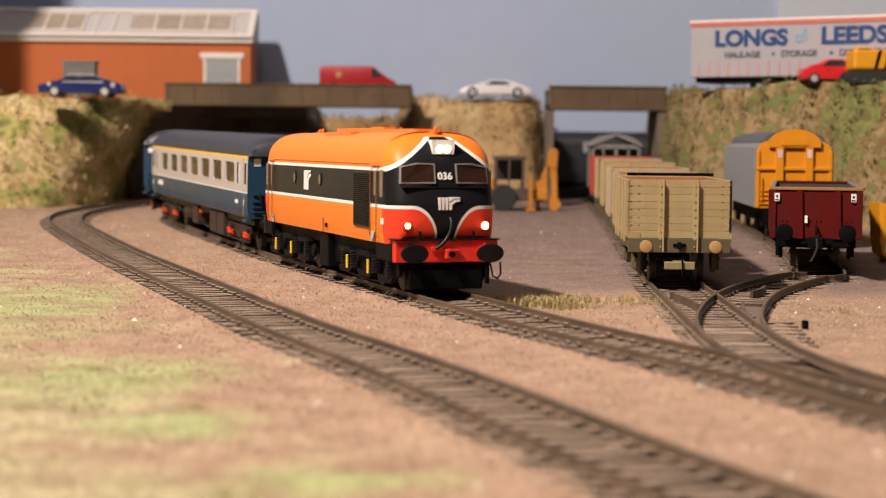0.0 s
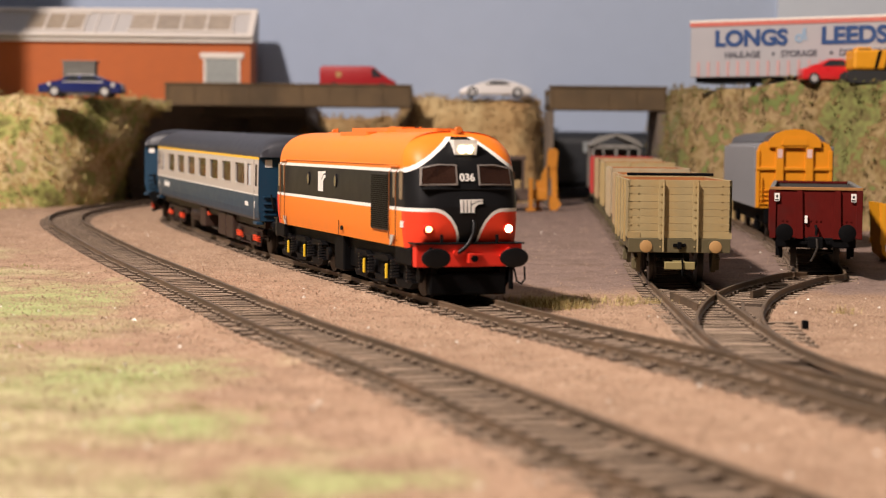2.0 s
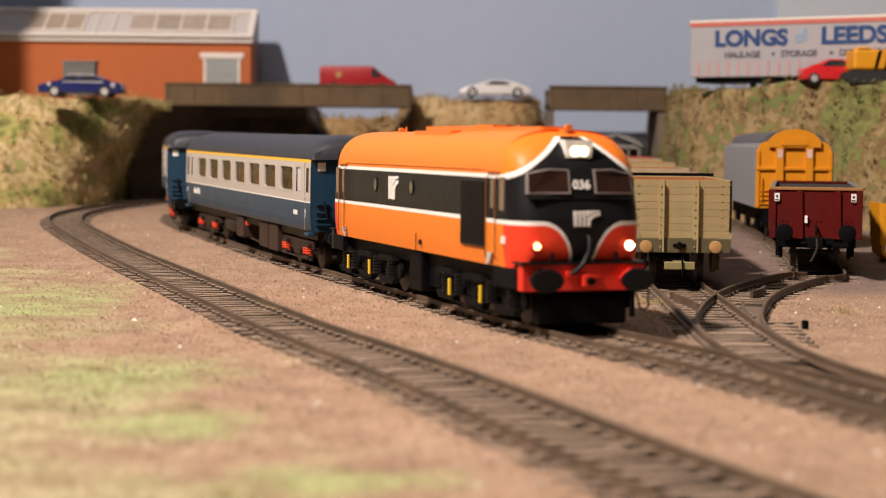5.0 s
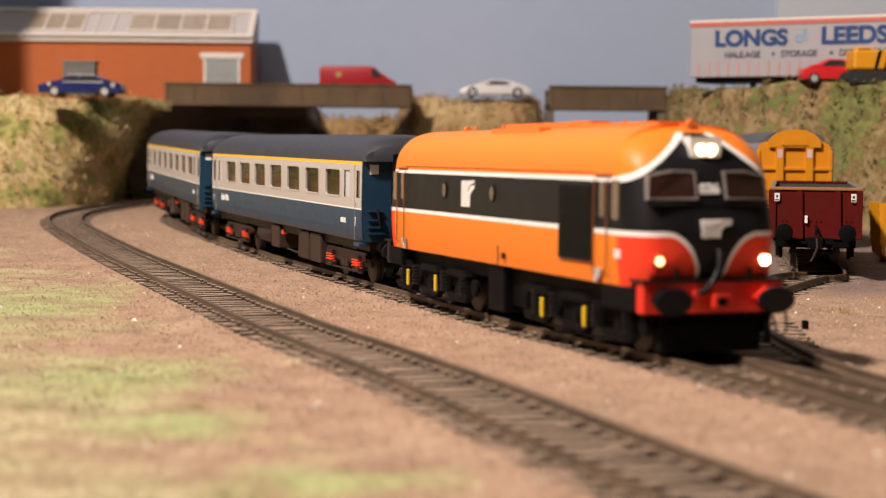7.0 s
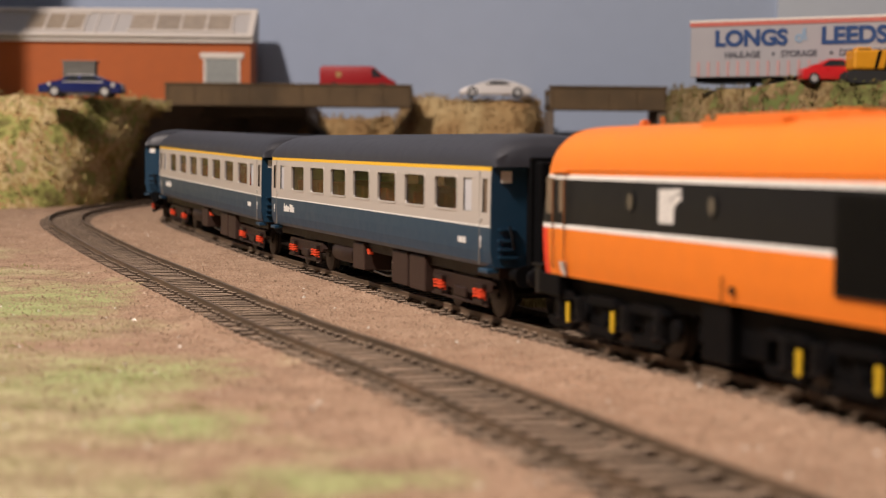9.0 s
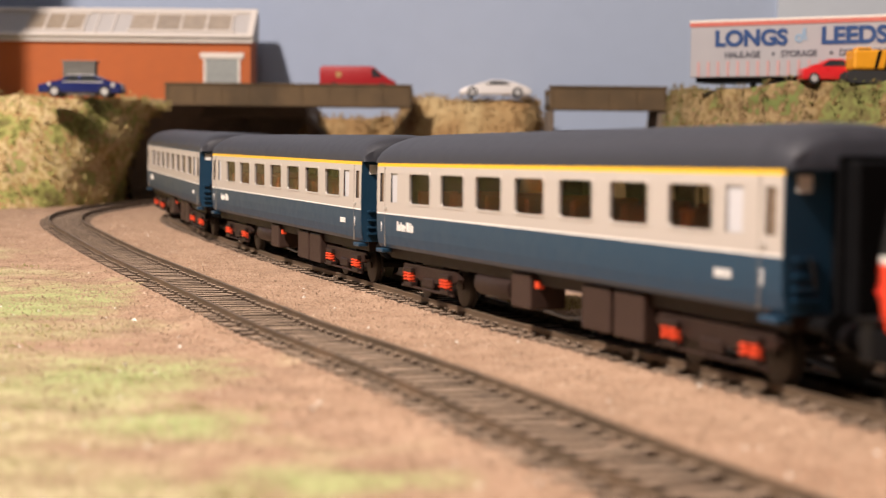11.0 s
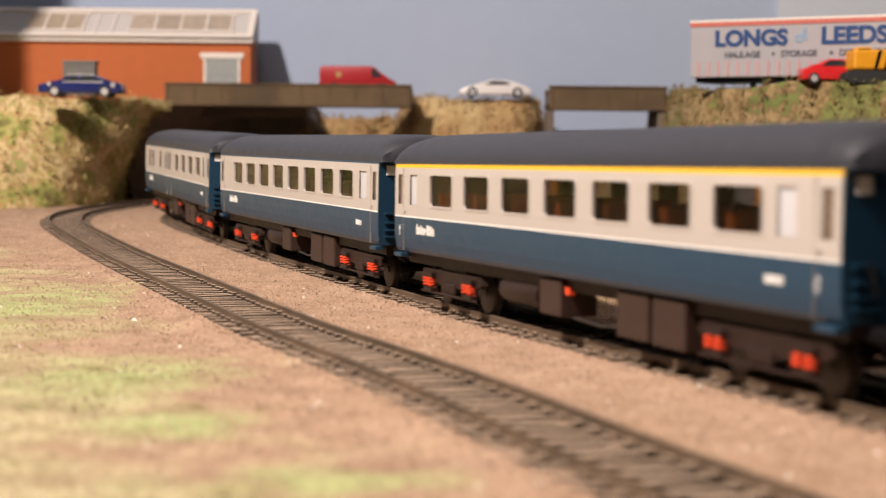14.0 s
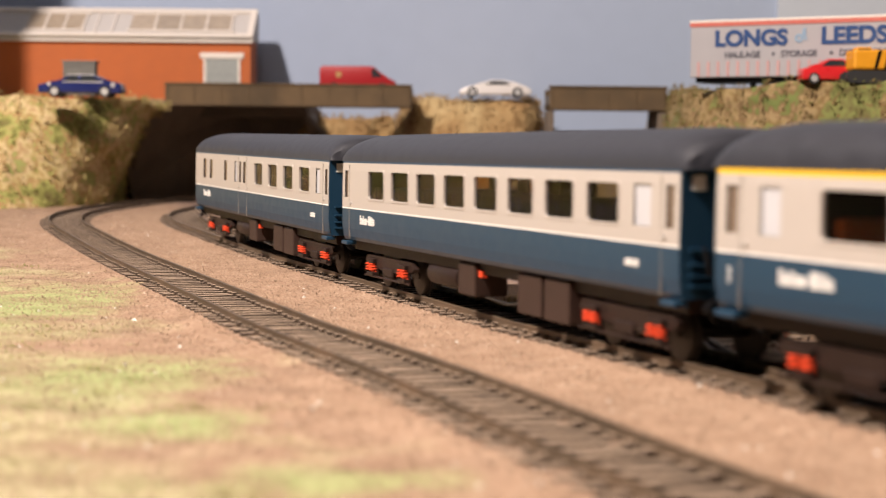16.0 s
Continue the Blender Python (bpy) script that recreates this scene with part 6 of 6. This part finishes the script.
c = car((-72, 1432, 89.4), 0, "red delivery van with a pale emblem on the bridge", VAN_RED, [(-32, 4), (-32, 21), (-29, 22.6), (10, 22.6), (14, 21.8), (22, 13.6), (31, 10.6), (32, 4)], [[(11.4, 13.4), (11.4, 20.4), (14, 20.4), (20.4, 13.4)]], (-20, 20), hw=12.5, r=4.4, name="delivery_van")
part("emblem", cyl(bmesh.new(), (-16, -12.6, 15.5), 2.6, 0.5, "y", 18), BUFFER_TAN, c)
part("bumper", bx(-31.5, -12.9, 3.6, 32, 12.9, 5.6, bevel=0.5), TYRE, c)
c = car((42.5, 1450, 87.6), 180, "white sports car with dark windows parked on the mound", CAR_WHITE, [(-31, 2.4), (-30.5, 7.2), (-26, 9.6), (-17, 13.0), (-5, 15.0), (4, 14.8), (12, 11.2), (22, 9.6), (29, 6.8), (30.5, 2.4)], [[(-14, 10.8), (-8, 13.6), (-1.2, 14.0), (3.4, 13.6), (8.6, 10.6)]], (-19, 19), hw=12, r=4.4)
c = car((234, 1046, 86.6), 0, "bright red pickup on the bank beside the trailer", CAR_RED, [(-17, 2.5), (-17, 9.5), (-8, 10.5), (-2, 15.2), (8, 15.4), (12, 10.6), (17, 9.6), (17, 2.5)], [[(-5.4, 10.8), (-1.4, 14.4), (7.2, 14.5), (10, 10.8)]], (-10, 10), hw=9.5, r=3.4)


def excavator(at, turn):
    th = thing("excavator", at, "yellow and black tracked excavator on the bank", "excavator", turn=turn)
    part("house", bx(-14, -11, 8, 18, 11, 20, bevel=1.5), DIGGER_YELLOW, th)
    part("counterweight", bx(14, -11.5, 8, 24, 11.5, 19, bevel=2.5), DIGGER_YELLOW, th)
    for x in (-2, 4, 10):
        part("stripe", prism(bmesh.new(), [(x, 8.6), (x + 2.0, 8.6), (x + 4.6, 19.4), (x + 2.6, 19.4)], -11.3, -11.0), BLACK_MATT, th)
    part("cab", bx(-12, -10, 12, -3, 2, 21.5, bevel=1.0), DIGGER_YELLOW, th)
    part("cab_window", bx(-11, -10.3, 15, -4, -9.8, 20.4), CAR_GLASS, th)
    for y in (-9, 9):
        part("crawler", prism(bmesh.new(), rounded(-18, 20, 0, 7.5, 3.6), y - 3, y + 3), TYRE, th)


excavator((257, 1028, 86.6), 0)


def trailer(at, turn):
    th = thing("curtain_trailer", at, "grey curtain-sided lorry trailer with blue lettering and red stripe", "trailer", turn=turn)
    L, W, z0, z1 = 178.0, 33.0, 4.0, 40.0
    part("body", bx(0, 0, z0, L, W, z1, bevel=0.6), TRAILER, th)
    part("top_stripe", bx(-0.3, -0.5, z1 - 3.4, L, 0.3, z1 - 0.9), TRAILER_RED, th, "faded red stripe")
    part("roof_rail", bx(-0.6, -0.6, z1 - 0.9, L, W, z1 + 0.6, bevel=0.3), TRIM, th)
    tick = mesh_of(bx(-0.9, -0.35, 0, 0.9, 0.1, 9.5), "strap", STRAP_PINK)
    for k in range(26):
        share("strap", tick, th, pose((6 + k * 6.8) * MM, 0, (z0 + 0.6) * MM))
    m = lambda x, z: pose(x * MM, -0.25 * MM, z * MM, 90, 0, 0)
    for txt, x, size, mt_, bold in (("LONGS", 17.0, 13.6, LETTER_BLUE, 0.6), ("of", 72.0, 10.0, LETTER_PALE, 0.3), ("LEEDS", 88, 14.4, LETTER_BLUE, 0.6)):
        o = text_mesh("lettering", txt, size, 0.2, mt_, th, m(x, z0 + 20.0), bold, "LEFT")
        if txt != "of":
            o.data.transform(Matrix.Diagonal((1.1, 1, 1, 1)))
        if txt == "of":
            o.matrix_local = m(x, z0 + 20.6) @ pose(0, 0, 0, 0, 0, 18)
    for txt, x in (("HAULAGE", 24), ("STORAGE", 62), ("DISTRIBUTION", 100)):
        text_mesh("small_lettering", txt, 5.4, 0.2, LETTER_GREY, th, m(x, z0 + 12.4), 0.15, "LEFT")
    for x in (57.0, 95.0):
        part("bullet", bx(x - 0.9, -0.5, z0 + 13.4, x + 0.9, -0.05, z0 + 15.2), LETTER_GREY, th)
    part("chassis", bx(3, 3, 0.8, L - 4, W - 3, z0 + 0.1), BLACK_MATT, th)
    for x in (120, 136, 152):
        for y in (3, W - 3):
            part("wheel", cyl(bmesh.new(), (x, y, 2.6), 5.4, 4, "y", 18), TYRE, th)
    part("landing_leg", bx(40, 4, -3.0, 43, 7, 3), BLACK_MATT, th)
    part("landing_leg", bx(40, W - 7, -3.0, 43, W - 4, 3), BLACK_MATT, th)


trailer((158.8, 1108, 88.4), -33.0)


def backhoe(at):
    th = thing("backhoe_digger", at, "weathered yellow backhoe digger with brown cab in the yard", "digger")
    cab = bmesh.new()
    for x in (-8, 12):
        for y in (-9, 9):
            box(cab, x - 1, y - 1, 14, x + 1, y + 1, 38, bevel=0.3)
    box(cab, -10, -10, 37, 14, 10, 40, bevel=0.6)
    box(cab, 1, -9.4, 14, 2.4, -8.6, 38)
    part("cab", cab, DARK_RUST, th, "brown weathered cab")
    part("cab_glass", bx(-7.4, 7.8, 22, 11.4, 8.4, 37), CAR_GLASS, th)
    part("chassis", bx(-30, -9, 7, 18, 9, 16, bevel=1.0), DARK_RUST, th)
    part("bonnet", bx(-32, -7, 12, -9, 7, 24, bevel=1.5), BOOM_ORANGE, th)
    for x, r in ((-2, 9.5), (-26, 6)):
        for y in (-11, 11):
            part("wheel", cyl(bmesh.new(), (x, y, r), r, 5, "y", 22, bevel=0.8), TYRE, th)
    part("stabiliser", box(box(bmesh.new(), 16, -12, 2, 19, -9, 24, bevel=0.4), 14, -13, 0, 21, -8, 2), BOOM_ORANGE, th)
    part("stabiliser", box(box(bmesh.new(), 22, 6, 2, 25, 9, 22, bevel=0.4), 20, 5, 0, 27, 10, 2), BOOM_ORANGE, th)
    part("slew_frame", bx(17, -6, 8, 30, 6, 16, bevel=0.6), BOOM_ORANGE, th)
    part("boom", prism(bmesh.new(), [(23, 12), (26, 9), (29, 12), (34.5, 33), (30, 34.5), (26, 27)], -1.9, 1.9), BOOM_ORANGE, th)
    part("boom_head", prism(bmesh.new(), [(29.5, 31), (36.6, 31), (37.5, 43), (36, 45.6), (30.8, 45.6), (29.8, 41)], -2.4, 2.4), BOOM_ORANGE, th)
    part("dipper", prism(bmesh.new(), [(32.6, 33), (36.6, 33), (37.4, 12), (36.6, 8), (33.4, 9)], -1.7, 1.7), BOOM_ORANGE, th)
    part("ram", cyl(bmesh.new(), (30.5, -2.4, 24), 0.7, 18, "z", 10), STEEL, th)
    part("bucket", prism(bmesh.new(), [(31.6, 11), (37.4, 10), (40, 5), (37, 0.4), (32.5, 0.4), (31.2, 5)], -4.5, 4.5), BOOM_ORANGE, th)


BOOM_ORANGE = mat("faded_orange_digger_paint", (0.50, 0.19, 0.012), 0.6, vary=0.2)
DARK_RUST = mat("dark_rusty_paint", (0.085, 0.055, 0.04), 0.7, vary=0.25)
backhoe((46, 1250, 0.0))
skip_ = thing("yellow_bucket", (206, 772, -3.4), "yellow digger bucket lying in the yard", "bucket")
part("shell", prism(bmesh.new(), [(-11, 27), (-9, 4), (-4, 0), (6, 0), (10, 8), (12, 27), (10, 27), (8.4, 9), (5.2, 1.8), (-3.4, 1.8), (-7.4, 5), (-9.2, 27)], -9, 9), DIGGER_YELLOW, skip_)
part("side_plate", box(box(bmesh.new(), -10, -9.6, 8, 11, -8.8, 26), -10, 8.8, 8, 11, 9.6, 26), DIGGER_YELLOW, skip_)
part("pivot_bar", cyl(bmesh.new(), (0, 0, 24.5), 2.6, 22, "y", 14), RUST_EDGE, skip_)

# ---- loose scatter: ballast grit and dry grass ----


def scatter_grit(name, count, seed, x0, x1, y0, y1, size, material, keep):
    """Many small angular stones lying on the ground, one mesh."""
    rs = np.random.RandomState(seed)
    P = np.column_stack([rs.uniform(x0, x1, count), y0 + (y1 - y0) * rs.uniform(0, 1, count) ** 1.3])
    d = near_track(P)
    P = P[keep(P, d, rs.uniform(0, 1, count))]
    d = near_track(P)
    n = len(P)
    r = rs.uniform(size[0], size[1], n) * (1 + 0.5 * (rs.uniform(0, 1, n) > 0.97))
    base = np.array([(1, 0, -0.35), (-0.5, 0.87, -0.35), (-0.5, -0.87, -0.35), (0.1, 0.1, 0.75)])
    a = rs.uniform(0, 6.283, n)
    jit = 1 + rs.uniform(-0.35, 0.35, (n, 4, 3))
    V = base[None] * jit * r[:, None, None]
    X = V[:, :, 0] * np.cos(a)[:, None] - V[:, :, 1] * np.sin(a)[:, None] + P[:, 0:1]
    Y = V[:, :, 0] * np.sin(a)[:, None] + V[:, :, 1] * np.cos(a)[:, None] + P[:, 1:2]
    zb = np.where(d < 10.5, -3.9, np.where(d < 19, -2.75, -3.8))
    zn = np.array([0.7 * noise.noise((x / 8, y / 8, 0)) * (0.5 if dd < 20 else 1.0) + (0.8 * noise.noise((x / 40, y / 40, 3)) if dd > 20 else 0.0) for (x, y), dd in zip(P, d)])
    Z = V[:, :, 2] + (np.minimum(zb + zn, -2.5) + np.array([lift(y) for y in P[:, 1]]))[:, None]
    verts = np.stack([X, Y, Z], 2).reshape(-1, 3) * MM
    k = np.arange(n)[:, None] * 4
    faces = np.concatenate([k + np.array([0, 1, 3]), k + np.array([1, 2, 3]), k + np.array([2, 0, 3])])
    me = bpy.data.meshes.new(name)
    me.from_pydata(verts.tolist(), [], faces.tolist())
    me.materials.append(material)
    return new(name, me)


PALE_GRIT = mat("pale_quartz_grit", (0.75, 0.70, 0.62), 0.3, vary=0.2, bump=0.0)
g = scatter_grit("ballast_grit", 150000, 3, -330, 330, 230, 1150, (0.2, 0.55), GRIT, lambda P, d, u: (d > 9.5) & (u < np.where((P[:, 1] > 575) & (P[:, 0] + 0.33 * (P[:, 1] - 550) > 25), 0.06, np.where(d < 40, 1.0, 0.5))))
tagged(g, "fine tan and brown grit lying between the tracks", "grit", kind="stuff")
g = scatter_grit("track_grit", 5000, 4, -330, 330, 230, 1150, (0.3, 0.8), GRIT, lambda P, d, u: (d < 8.2))
tagged(g, "brown grit between the sleepers", "grit", kind="stuff")
g = scatter_grit("pale_chips", 900, 9, -330, 330, 230, 1100, (0.4, 0.9), PALE_GRIT, lambda P, d, u: (d > 11) & (u < np.where(P[:, 1] > 575, 0.15, 0.6)))
tagged(g, "scattered pale stone chips", "stone chips", kind="stuff")


def tufts(name, label, spots, material, seed, height=(3, 7), blades=60, spread=9.0):
    """Clumps of thin bent blades."""
    rnd = random.Random(seed)
    verts, faces = [], []
    for x, y, k in spots:
        for _ in range(int(blades * k)):
            a, q = rnd.uniform(0, 6.283), abs(rnd.gauss(0, spread * k * 0.5))
            bx_, by_ = x + math.cos(a) * q * 1.6, y + math.sin(a) * q
            h, lean, w = rnd.uniform(*height) * (0.6 + 0.5 * k), rnd.uniform(0, 6.283), 0.085
            dx, dy = math.cos(lean) * h * 0.55, math.sin(lean) * h * 0.55
            px, py = -math.sin(lean) * w, math.cos(lean) * w
            i, g0 = len(verts), -4.5 + lift(by_)
            pts = [(bx_ - px, by_ - py, g0), (bx_ + px, by_ + py, g0), (bx_ + dx * 0.4 + px, by_ + dy * 0.4 + py, g0 + h * 0.65), (bx_ + dx * 0.4 - px, by_ + dy * 0.4 - py, g0 + h * 0.65), (bx_ + dx, by_ + dy, g0 + h)]
            verts += [tuple(c * MM for c in p) for p in pts]
            faces += [(i, i + 1, i + 2, i + 3), (i + 3, i + 2, i + 4)]
    me = bpy.data.meshes.new(name)
    me.from_pydata(verts, [], faces)
    me.materials.append(material)
    return tagged(new(name, me), label, "grass", kind="stuff")


rnd = random.Random(21)
yard_spots = [(38 + rnd.gauss(0, 14), 548 + rnd.gauss(0, 9), rnd.uniform(0.5, 1.0)) for _ in range(16)] + [(150 + rnd.gauss(0, 10), 500 + rnd.gauss(0, 14), rnd.uniform(0.4, 0.8)) for _ in range(8)]
tufts("straw_tufts", "pale straw grass tufts beside the yard track", yard_spots, GRASS_STRAW, 31, (1.6, 4.4), 130, 8)
verge = []
while len(verge) < 520:
    x, y = rnd.uniform(-330, 0), rnd.uniform(230, 1100)
    if x + 0.36 * y < 66 + rnd.gauss(0, 12):
        verge.append((x, y, rnd.uniform(0.3, 0.7)))
GREEN_FLOCK = ramp_material("green_flock", [(0.15, (0.12, 0.13, 0.035)), (0.45, (0.26, 0.28, 0.08)), (0.8, (0.45, 0.42, 0.18))], 40, 300)
tufts("verge_grass", "short green and straw flock on the verge", verge, GREEN_FLOCK, 33, (0.9, 2.0), 80, 16)


# ---- what moves ----
OFF1, PITCH = 211.1, 272.6
RUN = [(0, 61.9), (0.5, 61.9), (0.8, 62.1), (1, 63.3), (1.5, 70.1), (2, 82.9), (2.5, 97.0), (3, 111.7), (3.5, 126.6), (4, 141.6), (5, 170.0), (6, 200.0), (6.5, 217.2), (7, 238.4), (7.5, 265.8), (8, 296.2), (8.5, 328.3), (9, 361.0), (9.5, 395.6), (10, 431.4), (10.5, 469.4), (11, 510.4), (11.5, 554.3), (12, 601.4), (12.5, 648.5), (13, 699.6), (13.5, 751.1), (14, 802.7), (14.5, 855.9), (15, 908.9), (15.5, 961.5), (16, 1014.1)]


def vehicle_pose(s, a, b):
    """Pose of a vehicle whose leading end is s along the line and whose bogie centres lie a and b behind it."""
    p, q = line_at(s - a)[0], line_at(s - b)[0]
    d = (p - q).normalized()
    o = p + d * a
    za, zb = lift(p.y), lift(q.y)
    slope = (za - zb) / (b - a)
    return pose(o.x * MM, o.y * MM, (za + slope * a) * MM, 0, -math.degrees(math.atan(slope)), math.degrees(math.atan2(d.y, d.x)))


def motions():
    walk(LOCO, [(t, vehicle_pose(s, 36, 142)) for t, s in RUN])
    for k, c in enumerate(COACHES):
        walk(c, [(t, vehicle_pose(s - OFF1 - k * PITCH, 38, 215)) for t, s in RUN])


motions()
